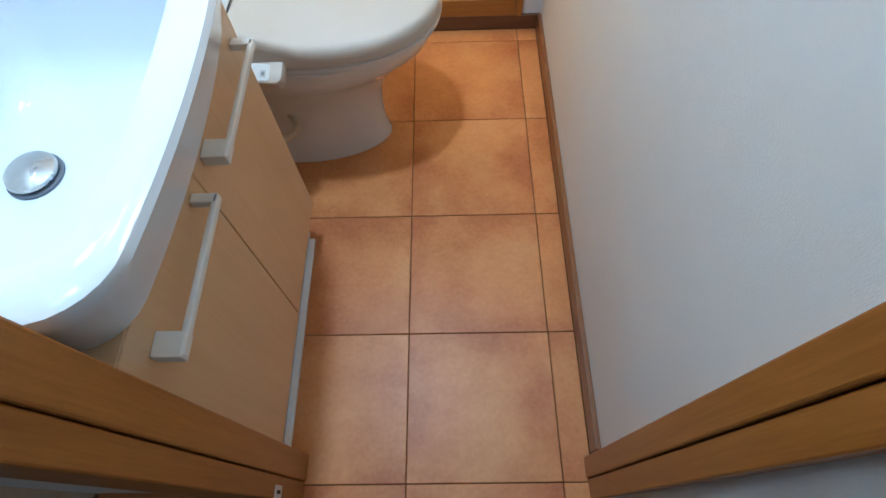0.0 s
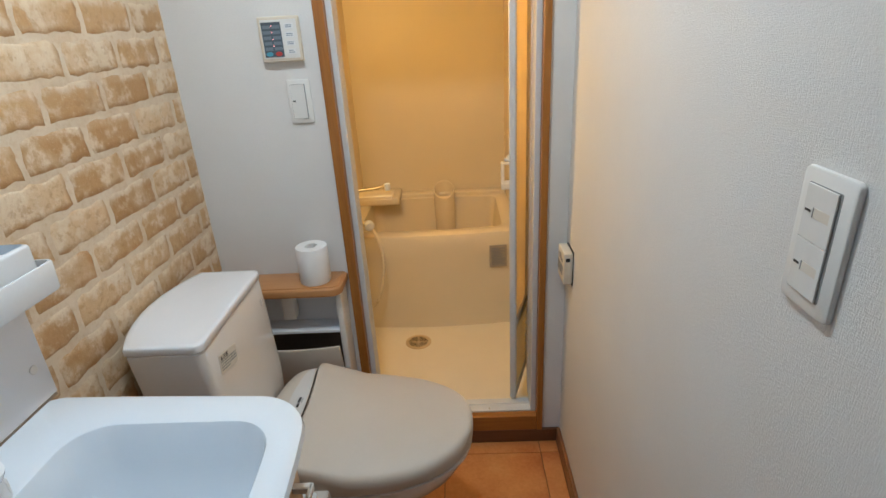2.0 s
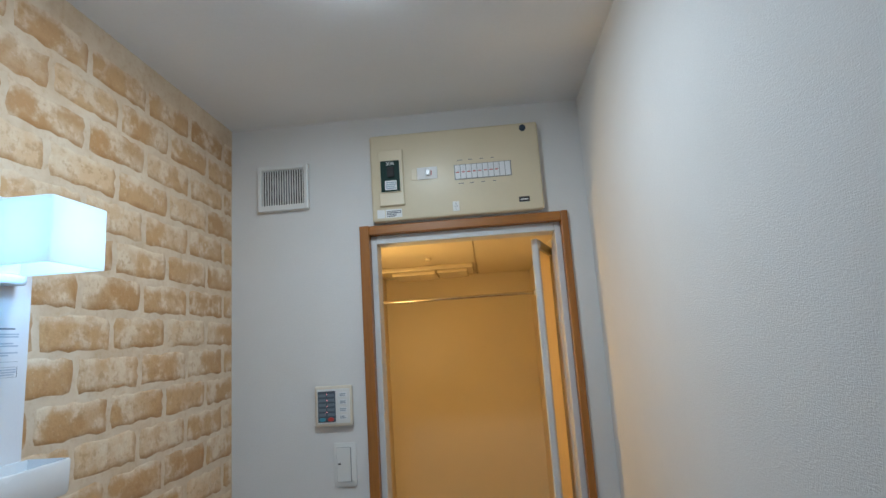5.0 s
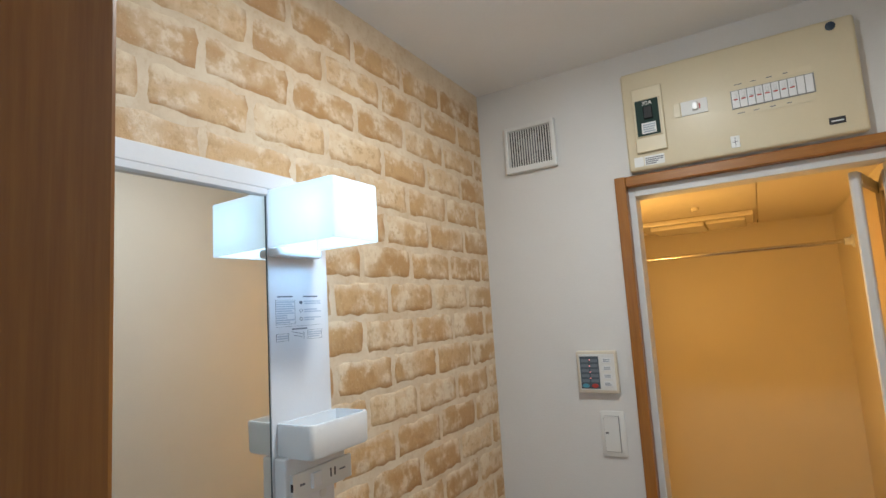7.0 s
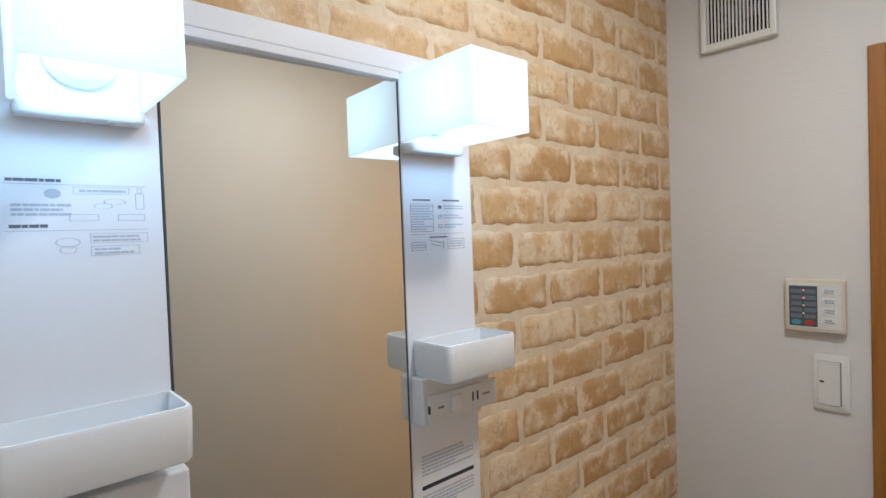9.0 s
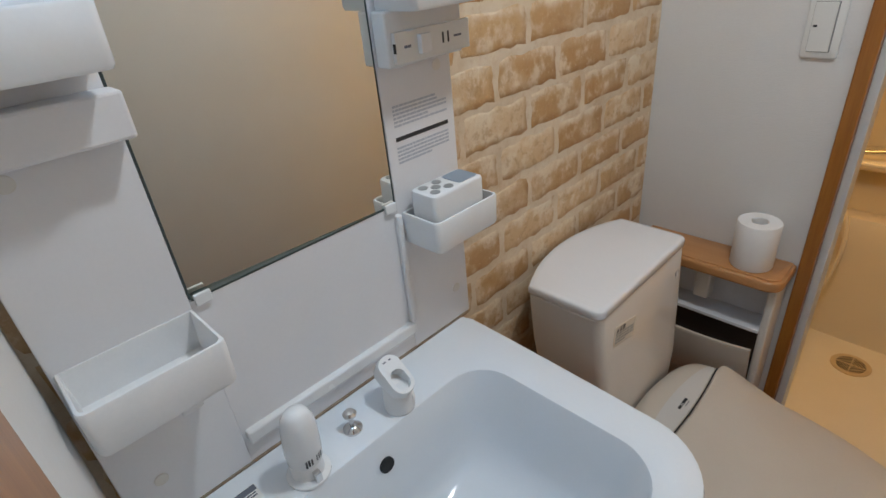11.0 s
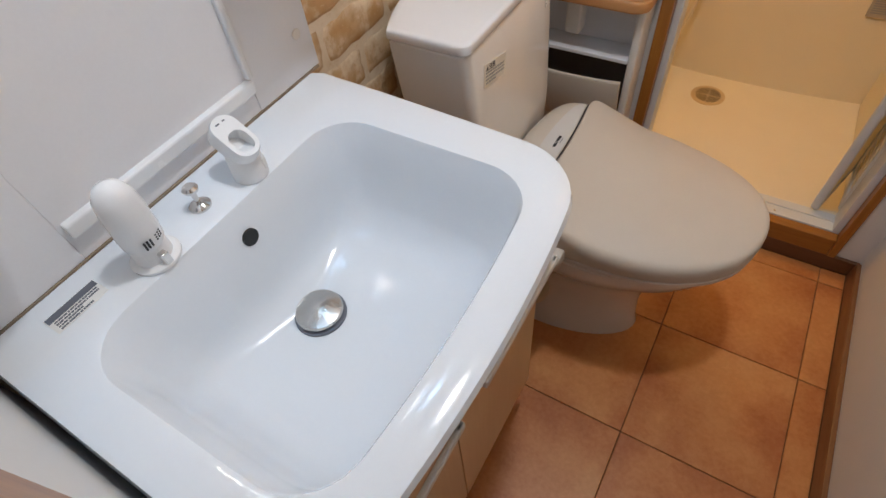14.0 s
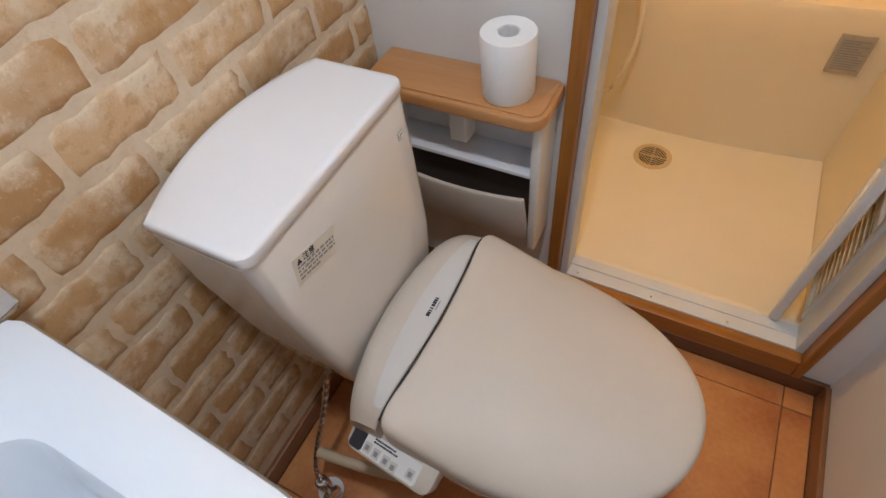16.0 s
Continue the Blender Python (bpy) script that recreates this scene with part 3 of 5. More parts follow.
cup = lathe([(0.045, 0.18), (0.056, 0.3), (0.060, 0.50), (0.060, 0.565), (0.054, 0.567), (0.050, 0.55), (0.048, 0.42), (0.02, 0.41)], (0.018, 3.155, 0), 28)
for v in cup.verts:
    if v.co.z > 0.48:
        v.co.z += 0.6 * (v.co.y - 3.155)
part("pump_cover", cup, TUB, tub, "round cream inlet cover with a slanted mouth", smooth=True)
sign = part("notice", turned(box(-0.041, 0.041, 0, 0.004, -0.0565, 0.0565, 0.0008), pose(0.277, 2.5775, 0.392, 0.5, 0, 3.3)), LABEL_GREY, tub, "bronze-grey notice plate with small print")
bars(pose(0.277, 2.577, 0.392, 90.5, 0, 3.3), 12, GREYBTN, sign, "print", 0.066, 0.0075, 5)


def shower_mixer():
    t = thing("bath_mixer", "cream and chrome bath mixer with long spout and hose", "faucet", (BX0, 2.5, 0.75))
    part("wall_body", lathe([(0.03, 0), (0.03, 0.012), (0.021, 0.02), (0.021, 0.09), (0.017, 0.1)], (BX0, 2.5, 0.775), 20, pose(0, 0, 0, 0, 90, 0)), TUB, t)
    part("spout", tube(curve((BX0 + 0.07, 2.5, 0.775), (-0.32, 2.5, 0.765), (-0.26, 2.5, 0.775), (-0.205, 2.5, 0.788)), 0.0085), CHROME, t, smooth=True)
    part("spout_tip", lathe([(0.011, -0.012), (0.014, -0.004), (0.014, 0.018), (0.006, 0.02)], (-0.212, 2.5, 0.779), 16), PLASTIC, t)
    part("shelf", box(BX0, -0.19, 2.475, 2.56, 0.735, 0.748, 0.004), TUB, t, "narrow cream shelf")
    part("knob", lathe([(0.012, 0), (0.022, 0.006), (0.023, 0.024), (0.015, 0.03)], (-0.312, 2.49, 0.615), 18, pose(0, 0, 0, 90, 0, 20)), PLASTIC, t)
    part("knob_arm", tube([(BX0, 2.5, 0.615), (-0.30, 2.5, 0.615)], 0.010), TUB, t)
    part("hose", tube(curve((-0.305, 2.485, 0.605), (-0.25, 2.46, 0.55), (-0.235, 2.46, 0.40), (-0.30, 2.47, 0.24)) + curve((-0.30, 2.47, 0.24), (-0.34, 2.48, 0.16), (-0.40, 2.5, 0.2), (BX0 + 0.005, 2.5, 0.34))[1:], 0.0075), TUB, t, "pale shower hose", smooth=True)
    return t


shower_mixer()

rod = thing("drying_rod", "chrome drying rod fixed across the bathroom", "rod", (0, 2.78, 1.77))
part("bar", tube([(BX0 + 0.01, 2.78, 1.772), (BX1 - 0.01, 2.78, 1.772)], 0.0085), CHROME, rod, smooth=True)
for x, s in ((BX0, 1), (BX1, -1)):
    part("bracket", lathe([(0.024, 0), (0.024, 0.006), (0.014, 0.012), (0.013, 0.03)], (x, 2.78, 1.772), 18, pose(0, 0, 0, 0, 90 * s, 0)), PLASTIC, rod)

fan_unit = thing("ceiling_unit", "cream ceiling ventilation unit with louvred panel", "ventilation unit", (-0.17, 2.9, BZ))
part("body", box(-0.40, 0.06, 2.74, 3.06, BZ - 0.022, BZ - 0.0005, 0.006), TUB, fan_unit)
part("panel", box(-0.34, -0.125, 2.77, 3.03, BZ - 0.040, BZ - 0.022, 0.005), TUB, fan_unit)
part("panel", box(-0.118, 0.03, 2.77, 3.03, BZ - 0.036, BZ - 0.022, 0.005), TUB, fan_unit)
part("sprinkler_knob", lathe([(0.012, -0.012), (0.014, -0.004), (0.014, 0)], (-0.13, 2.5, BZ - 0.0005), 16), TUB, fan_unit)

bath_globe = thing("bath_lamp", "warm glowing wall lamp in the bathroom", "lamp", (BX0, 2.11, 1.52))
part("base", lathe([(0.045, 0), (0.045, 0.012), (0.03, 0.02)], (BX0, 2.11, 1.52), 24, pose(0, 0, 0, 0, 90, 0)), PLASTIC, bath_globe)

holder = thing("towel_hook", "white plastic hook holder on the bathroom wall", "hook", (BX1, 2.47, 0.83))
part("plate", box(BX1 - 0.012, BX1, 2.40, 2.47, 0.77, 0.90, 0.004), PLASTIC, holder)
part("arm", box(BX1 - 0.085, BX1 - 0.012, 2.40, 2.412, 0.80, 0.812, 0.003), PLASTIC, holder)
part("arm", box(BX1 - 0.085, BX1 - 0.012, 2.40, 2.412, 0.88, 0.89, 0.003), PLASTIC, holder)
part("front", box(BX1 - 0.092, BX1 - 0.078, 2.398, 2.414, 0.785, 0.892, 0.003), PLASTIC, holder)
part("base", box(BX1 - 0.092, BX1 - 0.03, 2.396, 2.416, 0.775, 0.805, 0.003), PLASTIC, holder)


def door_leaf(name, p, q, t, mirror_side):
    """One leaf of the folding door between two upright lines in the plan, with stiles, rails, pane and louvres."""
    p, q = Vector((*p, 0)), Vector((*q, 0))
    w = (q - p).length
    ang = math.degrees(math.atan2(q.y - p.y, q.x - p.x))
    m = pose(p.x, p.y, 0, 0, 0, ang)
    z0, z1 = SILL + 0.014, OPEN_T - 0.036
    leaf = part(name, turned(box(0, 0.024, -0.011, 0.011, z0, z1, 0.006, 3), m), ALU, t, "white folding door leaf")
    part("stile", turned(box(w - 0.028, w, -0.012, 0.012, z0, z1, 0.004), m), ALU, leaf)
    for a, b in ((z0, z0 + 0.03), (z0 + 0.30, z0 + 0.325), (z1 - 0.03, z1)):
        part("rail", turned(box(0.028, w - 0.028, -0.011, 0.011, a, b, 0.003), m), ALU, leaf)
    part("pane", turned(box(0.028, w - 0.028, -0.003, 0.003, z0 + 0.325, z1 - 0.03), m), AMBER, leaf, "obscure amber-lit plastic pane")
    for i in range(9):
        a = z0 + 0.04 + i * 0.029
        part("slat", turned(turned(box(0.028, w - 0.028, -0.010, 0.010, -0.0015, 0.0015), pose(0, 0, a + 0.01, 35)), m), TUB, leaf)
    if not mirror_side:
        return leaf
    part("towel_bar", turned(tube([(0.05, mirror_side * 0.03, 1.02), (w - 0.05, mirror_side * 0.03, 1.02)], 0.006), m), ALU, leaf)
    for u in (0.05, w - 0.05):
        part("bar_stay", turned(tube([(u, mirror_side * 0.008, 1.02), (u, mirror_side * 0.03, 1.02)], 0.005, 8), m), ALU, leaf)
    return leaf


folding = thing("folding_door", "white aluminium folding bathroom door, folded open", "door", (0.30, YN + 0.06, SILL))
door_leaf("leaf", (0.270, 1.858), (0.346, 2.10), folding, 1)
door_leaf("leaf", (0.338, 1.882), (0.360, 2.07), folding, 0)


# ---------------------------------------------------------------- wash stand
VY0, VY1, VXB, VXF, RIM = 0.432, 1.022, -0.668, -0.176, 0.846
GAP_Y = 0.702


def cabinet():
    t = thing("vanity_cabinet", "maple laminate vanity cabinet with two doors on white plinth", "cabinet", (-0.43, 0.73, 0))
    part("body", box(VXB, -0.237, VY0 + 0.004, VY1 - 0.0270, 0.150, 0.62, 0.002), CARCASE, t)
    part("side", box(VXB, -0.237, VY0 - 0.008, VY0 + 0.0035, 0.150, 0.733, 0.001), MAPLE, t)
    part("side", box(VXB, -0.239, VY1 - 0.0260, VY1 - 0.0185, 0.150, 0.733, 0.001), MAPLE, t)
    part("top_strip", box(VXB, -0.2195, VY0 - 0.008, VY0 + 0.058, 0.7304, 0.7332), MAPLE, t)
    part("plinth", box(VXB, -0.263, VY0 + 0.004, VY1 - 0.03, 0, 0.149, 0.002), PANEL, t, "white plinth")
    part("plinth_trim", box(-0.2625, -0.246, VY0 - 0.002, 0.970, 0.0, 0.014, 0.003), PLASTIC, t, "white quarter-round floor trim")
    for y0, y1, h0, h1 in ((VY0 - 0.010, GAP_Y - 0.0012, 0.456, 0.675), (GAP_Y + 0.0012, VY1 - 0.028, 0.735, 0.966)):
        d = part("door", box(-0.2272, -0.2185, y0, y1, 0.156, 0.728, 0.0015), MAPLE, t, "maple laminate door")
        h = part("handle", box(-0.190, -0.181, h0, h1, 0.664, 0.678, 0.003), HANDLE, d, "white bar handle")
        part("handle_foot", box(-0.2185, -0.182, h0 - 0.002, h0 + 0.030, 0.660, 0.680, 0.002), HANDLE, h)
        part("handle_foot", box(-0.2185, -0.182, h1 - 0.014, h1 + 0.001, 0.664, 0.678, 0.002), HANDLE, h)
    return t


cabinet()


def basin_ring(inset, z, dx=0.0, bow=0.026):
    out = []
    base = [(x, y, 0) for x, y in rounded(-0.645 + inset * 0.2, VXF - inset + dx, VY0 + inset, VY1 - inset, (max(0.012, 0.086 - inset), 0.006, 0.006, max(0.012, 0.070 - inset)), 8)]
    for x, y, _ in dense(base, 10):
        if y > 0.9:
            y -= 0.019 * (max(0.0, x + 0.645) / 0.46) ** 1.4
        if x > -0.30:
            u = (y - (VY0 + VY1) / 2) / ((VY1 - VY0) / 2)
            x += bow * max(0.0, 1 - u * u)
        out.append((x, y, z))
    return out


def bowl_ring(ix, iy, z, r, shift=0.0):
    out = []
    base = [(x, y, 0) for x, y in rounded(-0.540 + ix + shift, -0.220 - ix + shift, 0.492 + iy, 0.938 - iy, (r, r, r, r), 8)]
    for x, y, _ in dense(base, 10):
        if x > -0.36 + shift:
            u = (y - 0.715) / 0.22
            x += 0.014 * max(0.0, 1 - u * u)
        out.append((x, y, z))
    return out


def basin():
    t = thing("wash_basin", "glossy white ceramic wash basin set on maple cabinet", "basin", (-0.42, 0.73, 0.735))
    rings = [basin_ring(0.03, 0.7335, -0.024), basin_ring(0.012, 0.7345, -0.026), basin_ring(0.009, 0.76, -0.021), basin_ring(0.004, 0.81, -0.006), basin_ring(0.0, 0.832), basin_ring(0.003, 0.843), basin_ring(0.010, RIM),
             bowl_ring(-0.012, -0.012, RIM, 0.072), bowl_ring(-0.004, -0.004, RIM - 0.0025, 0.065), bowl_ring(0.0, 0.0, RIM - 0.010, 0.060), bowl_ring(0.010, 0.014, 0.78, 0.058), bowl_ring(0.02, 0.028, 0.72, 0.058, -0.004),
             bowl_ring(0.032, 0.045, 0.69, 0.07, -0.012), bowl_ring(0.055, 0.08, 0.674, 0.06, -0.02), bowl_ring(0.09, 0.14, 0.664, 0.05, -0.035), bowl_ring(0.125, 0.185, 0.660, 0.03, -0.06)]
    part("bowl", loft(same_count(rings), False, True), CERAMIC, t, smooth=True)
    stop = part("drain_stopper", lathe([(0.034, 0.0), (0.036, 0.003), (0.034, 0.007), (0.02, 0.0115), (0.0, 0.013)], (-0.454, 0.721, 0.668), 36), STEEL, t, "polished metal drain stopper", smooth=True)
    part("drain_collar", lathe([(0.039, -0.006), (0.039, 0.002), (0.036, 0.003)], (-0.454, 0.721, 0.662), 32), INK, stop)
    part("overflow", lathe([(0.0125, -0.004), (0.0125, 0.0012), (0.001, 0.0014)], (-0.5315, 0.722, 0.797), 24, pose(0, 0, 0, 0, 82, 0)), BLACK, t, "dark oval overflow hole")
    lab = part("notice", box(-0.613, -0.582, 0.497, 0.563, RIM, RIM + 0.0006), LABEL, t, "care label with a dark heading")
    part("heading", box(-0.612, -0.602, 0.498, 0.562, RIM + 0.0006, RIM + 0.0012), INK, lab)
    bars(pose(-0.592, 0.53, RIM + 0.0006, 0, 0, 90), 4, INK, lab, "print", 0.055, 0.0045, 9)
    return t


basin()


def shower_faucet(x, y):
    t = thing("pull_out_faucet", "white pull-out shower faucet in white collar on basin", "faucet", (x, y, RIM))
    part("collar", lathe([(0.030, 0), (0.0305, 0.004), (0.0285, 0.006), (0.0235, 0.007)], (x, y, RIM), 32), GLOSS, t, "white ring at its foot", smooth=True)
    part("socket", lathe([(0.0225, 0.004), (0.0215, 0.03), (0.021, 0.034)], (x, y, RIM), 32), FROST, t, "grey socket")
    part("lip", box(x + 0.017, x + 0.030, y - 0.005, y + 0.005, RIM + 0.004, RIM + 0.022, 0.002), CHROME, t)
    tilt = Matrix.Translation((x, y, RIM + 0.03)) @ pose(0, 0, 0, 0, 9, 0)
    head = part("shower_head", turned(lathe([(0.0195, 0.0), (0.0235, 0.004), (0.0245, 0.02), (0.0235, 0.06), (0.021, 0.080), (0.015, 0.092), (0.006, 0.097), (0.0, 0.098)], n=36), tilt), GLOSS, t, "white rounded shower head", smooth=True)
    bm = bmesh.new()
    for i in range(3):
        join(bm, turned(box(0.0232, 0.0250, -0.011 + i * 0.004, -0.009 + i * 0.004, 0.012, 0.024), pose(0, 0, 0, 0, 0, 0)))
    for i in range(3):
        for j in range(3):
            join(bm, turned(box(0.0236, 0.0250, -0.001, 0.001, 0.014 + j * 0.004, 0.0158 + j * 0.004), pose(0, 0, 0, 0, 0, 14 + i * 9)))
    part("print", turned(bm, tilt), INK_BLACK, head)
    return t


def lever_mixer(x, y):
    t = thing("lever_mixer", "white lever tap with ring handle and clear body", "faucet", (x, y, RIM))
    part("body", lathe([(0.0235, 0), (0.0240, 0.004), (0.0222, 0.036), (0.019, 0.044)], (x, y, RIM), 32), FROST, t, "frosted grey body", smooth=True)
    part("sticker", turned(box(0.0228, 0.0236, -0.006, 0.006, 0.008, 0.026), Matrix.Translation((x, y, RIM)) @ pose(0, 0, 0, 0, 0, 38)), LABEL, t)
    m = Matrix.Translation((x - 0.004, y, RIM + 0.054)) @ pose(0, 0, 0, 0, 34, 0)
    outer = rounded(-0.033, 0.034, -0.0195, 0.0195, (0.0185,) * 4, 7)
    hole = rounded(-0.006, 0.027, -0.0125, 0.0125, (0.0118,) * 4, 7)
    mid = [((a[0] * 0.96), (a[1] * 0.95)) for a in outer]
    rings = [[(*p, -0.012) for p in outer], [(*p, 0.010) for p in outer], [(*p, 0.0155) for p in mid], [(*p, 0.0155) for p in hole], [(*p, -0.012) for p in hole]]
    handle = part("handle", turned(loft(rings + [rings[0]], False, False), m), GLOSS, t, "white ring-shaped lever", smooth=True)
    part("mark", turned(box(-0.024, -0.022, -0.008, -0.002, 0.0155, 0.016), m), INK, handle)
    part("mark", turned(box(-0.024, -0.022, 0.003, 0.007, 0.0155, 0.016), m), INK, handle)
    part("core", turned(lathe([(0.017, -0.016), (0.017, -0.006), (0.001, -0.005)], n=24), m), FROST, t)
    return t


shower_faucet(-0.570, 0.624)
lever_mixer(-0.566, 0.786)
knob = thing("plug_knob", "small chrome pull knob for the basin plug", "knob", (-0.584, 0.709, RIM))
part("base", lathe([(0.0145, 0), (0.0145, 0.003), (0.009, 0.0075), (0.004, 0.01)], (-0.584, 0.709, RIM), 28), CHROME, knob, smooth=True)
part("stem", lathe([(0.0036, 0.008), (0.0036, 0.024), (0.0095, 0.028), (0.0105, 0.032), (0.007, 0.036), (0, 0.037)], (-0.584, 0.709, RIM), 24), CHROME, knob, smooth=True)


# ---------------------------------------------------------------- mirror unit
COL = -0.646
M0, M1, MZ0, MZ1 = 0.582, 0.892, 1.124, 1.817


def tray(parent, name, y0, y1, x1, z0, z1, label, mat=PLASTIC):
    """A small open-topped bin on the column, narrower at its foot."""
    o, d = 0.004, 0.003
    def ring(e, z, cut):
        return [(x, y, z) for x, y in rounded(COL + e, x1 - e - cut, y0 + e + cut, y1 - e - cut, (0.008, 0.001, 0.001, 0.008), 4)]
    bm = loft([ring(0, z0, d), ring(0, z0 + 0.004, d - 0.002), ring(0, z1 - 0.003, 0), ring(0.0012, z1, 0), ring(o, z1, 0), ring(o, z0 + 0.008, d), ring(0.02, z0 + 0.007, d)], True, True)
    return part(name, bm, mat, parent, label, smooth=True)


def mirror_unit():
    t = thing("mirror_unit", "white vanity mirror unit with side columns and trays", "mirror cabinet", (COL, 0.73, 0.85))
    part("back_panel", box(XW + 0.004, -0.657, VY0 + 0.001, 1.033, RIM + 0.0005, 1.857, 0.002), PANEL, t)
    for y0, y1 in ((VY0, M0 - 0.003), (M1 + 0.003, 1.034)):
        c = part("column", box(-0.657, COL, y0, y1, RIM + 0.002, 1.855, 0.0015), PANEL, t, "white side column")
        yc = (y0 + y1) / 2
        for z in (0.914, 1.305):
            part("screw_cap", lathe([(0.0085, 0), (0.0085, 0.0008), (0.007, 0.0013)], (COL, yc - 0.03 if y0 < 0.6 else yc + 0.04, z), 24, pose(0, 0, 0, 0, 90, 0)), HANDLE, c)
    glass = box(-0.657, -0.650, M0, M1, MZ0, MZ1)
    for v in glass.verts:
        if v.co.x > -0.655:
            v.co.x = -0.6545 if v.co.y < 0.7 else -0.6470      # hung slightly out of true
    mirror = part("mirror", glass, [MIRROR], t, "clear frameless mirror")
    for y0, y1 in ((M0 - 0.0022, M0 - 0.0002), (M1 + 0.0002, M1 + 0.0022)):
        part("mirror_edge", box(-0.656, -0.6466, y0, y1, MZ0, MZ1), MIRROR_EDGE, mirror, "dark glass edge")
    part("mirror_edge", box(-0.656, -0.6465, M0, M1, MZ0 - 0.003, MZ0 - 0.0002), MIRROR_EDGE, mirror)
    part("lower_panel", box(-0.657, COL - 0.001, M0 - 0.003, M1 + 0.003, RIM + 0.002, MZ0 - 0.003, 0.001), PANEL, t)
    for y in (M0 + 0.012, M1 - 0.010):
        part("mirror_clip", box(-0.6465, -0.641, y - 0.010, y + 0.010, MZ0 - 0.010, MZ0 + 0.005, 0.0015), PLASTIC, t, "white mirror clip")
    part("valance", box(-0.657, -0.640, M0 - 0.06, M1 + 0.06, MZ1 + 0.012, 1.857, 0.0015), PANEL, t, "white top rail")
    part("valance_lip", box(-0.657, -0.6385, M0, M1, MZ1 + 0.0005, MZ1 + 0.0112, 0.001), PANEL, t)
    part("lower_ledge", box(COL - 0.004, -0.636, M0 + 0.002, M1 + 0.002, 0.884, 0.905, 0.003), PLASTIC, t, "white ledge under the mirror")
    part("upright_rib", box(COL - 0.004, -0.639, M1 - 0.003, M1 + 0.008, 0.905, MZ0 - 0.018, 0.003), PLASTIC, t)
    part("backsplash_seal", box(COL - 0.002, COL + 0.0015, VY0, 1.030, RIM - 0.002, RIM + 0.0016), SEAL, t, "thin brown sealant line")
    # trays
    tray(t, "tray", 0.905, 1.045, -0.568, 1.388, 1.441, "white open tray")
    tray(t, "tray", VY0, 0.579, -0.568, 1.388, 1.441, "white open tray")
    tray(t, "tray", 0.903, 1.041, -0.568, 1.055, 1.106, "white tray holding a toothbrush stand")
    low = tray(t, "tray", VY0 + 0.004, 0.579, -0.556, 1.056, 1.113, "frosted white open tray", FROST)
    part("tray_tab", box(-0.60, -0.568, 0.515, 0.538, 1.042, 1.056, 0.002), FROST, low)
    # socket block and its blank twin
    blk = part("socket_block", box(COL, -0.620, 0.897, 1.036, 1.320, 1.389, 0.003), PLASTIC, t, "white switch and socket block")
    face = part("face_plate", box(-0.620, -0.613, 0.905, 1.044, 1.3245, 1.363, 0.001), PLATE, blk)
    part("rocker", turned(box(-0.003, 0.005, -0.011, 0.011, -0.012, 0.012, 0.001), pose(-0.613, 0.955, 1.344, 0, 0, 8)), PLASTIC, face)
    for y in (0.991, 1.001):
        part("socket_slot", box(-0.6132, -0.6126, y - 0.0015, y + 0.0015, 1.338, 1.352), BLACK, face)
    bars(on_west(-0.613, 0.927, 1.344), 1, INK, face, "print", 0.014, 0.006, 3)
    bars(on_west(-0.613, 1.024, 1.344), 1, INK, face, "print", 0.024, 0.005, 4)
    part("indicator", box(-0.617, -0.6125, 0.9045, 0.9055, 1.338, 1.350), BLACK, face)
    part("blank_block", box(COL, -0.612, VY0 + 0.003, 0.584, 1.322, 1.366, 0.003), PANEL, t, "white blank block")
    # printed notices
    right = on_west(COL, 0.962, 1.608) @ Matrix.Diagonal((1, 0.8, 1, 1))
    left = on_west(COL, 0.512, 1.620) @ Matrix.Diagonal((1, 0.72, 1, 1))

    def line_box(bm, x0, x1, y0, y1, w=0.0006):
        for a, b, c, d in ((x0, x1, y0, y0 + w), (x0, x1, y1 - w, y1), (x0, x0 + w, y0, y1), (x1 - w, x1, y0, y1)):
            box(a, b, c, d, 0, 0.0003, bm=bm)

    def ring_mark(bm, x, y, r, hole):
        join(bm, turned(lathe([(hole, 0), (hole, 0.0003), (r, 0.0003), (r, 0)], n=20, caps=False), pose(x, y, 0)))

    bars(right @ pose(-0.032, 0.049, 0), 1, INK, t, "notice_heading", 0.034, 0.0055, 15)
    bars(right @ pose(0.027, 0.049, 0), 1, INK, t, "notice_heading", 0.034, 0.0055, 16)
    bars(right @ pose(-0.032, 0.016, 0), 10, PRINT, t, "notice_print", 0.038, 0.0048, 11)
    for k, y in enumerate((0.036, 0.018, 0.000)):
        bars(right @ pose(0.031, y, 0), 2, PRINT, t, "notice_print", 0.040, 0.0048, 17 + k)
    bars(right @ pose(0.0, -0.021, 0), 1, INK, t, "notice_heading", 0.036, 0.005, 23)
    bm = bmesh.new()
    for y in (0.036, 0.018, 0.000):
        ring_mark(bm, 0.004, y, 0.0038, 0.0028 if y < 0.03 else 0.0004)
    line_box(bm, -0.053, -0.010, -0.010, 0.042)
    box(-0.053, 0.053, -0.0150, -0.0145, 0, 0.0003, bm=bm)
    line_box(bm, -0.053, -0.026, -0.045, -0.029)
    line_box(bm, 0.018, 0.053, -0.045, -0.025)
    join(bm, turned(box(-0.016, 0.010, -0.0005, 0.0005, 0, 0.0003), pose(-0.004, -0.030, 0, 0, 0, -14)))
    join(bm, turned(box(-0.012, 0.008, -0.0005, 0.0005, 0, 0.0003), pose(-0.003, -0.037, 0, 0, 0, -14)))
    join(bm, turned(box(-0.0005, 0.0005, -0.008, 0.008, 0, 0.0003), pose(0.009, -0.036, 0)))
    part("notice_drawing", turned(bm, right), INK, t, "line drawing on a notice")
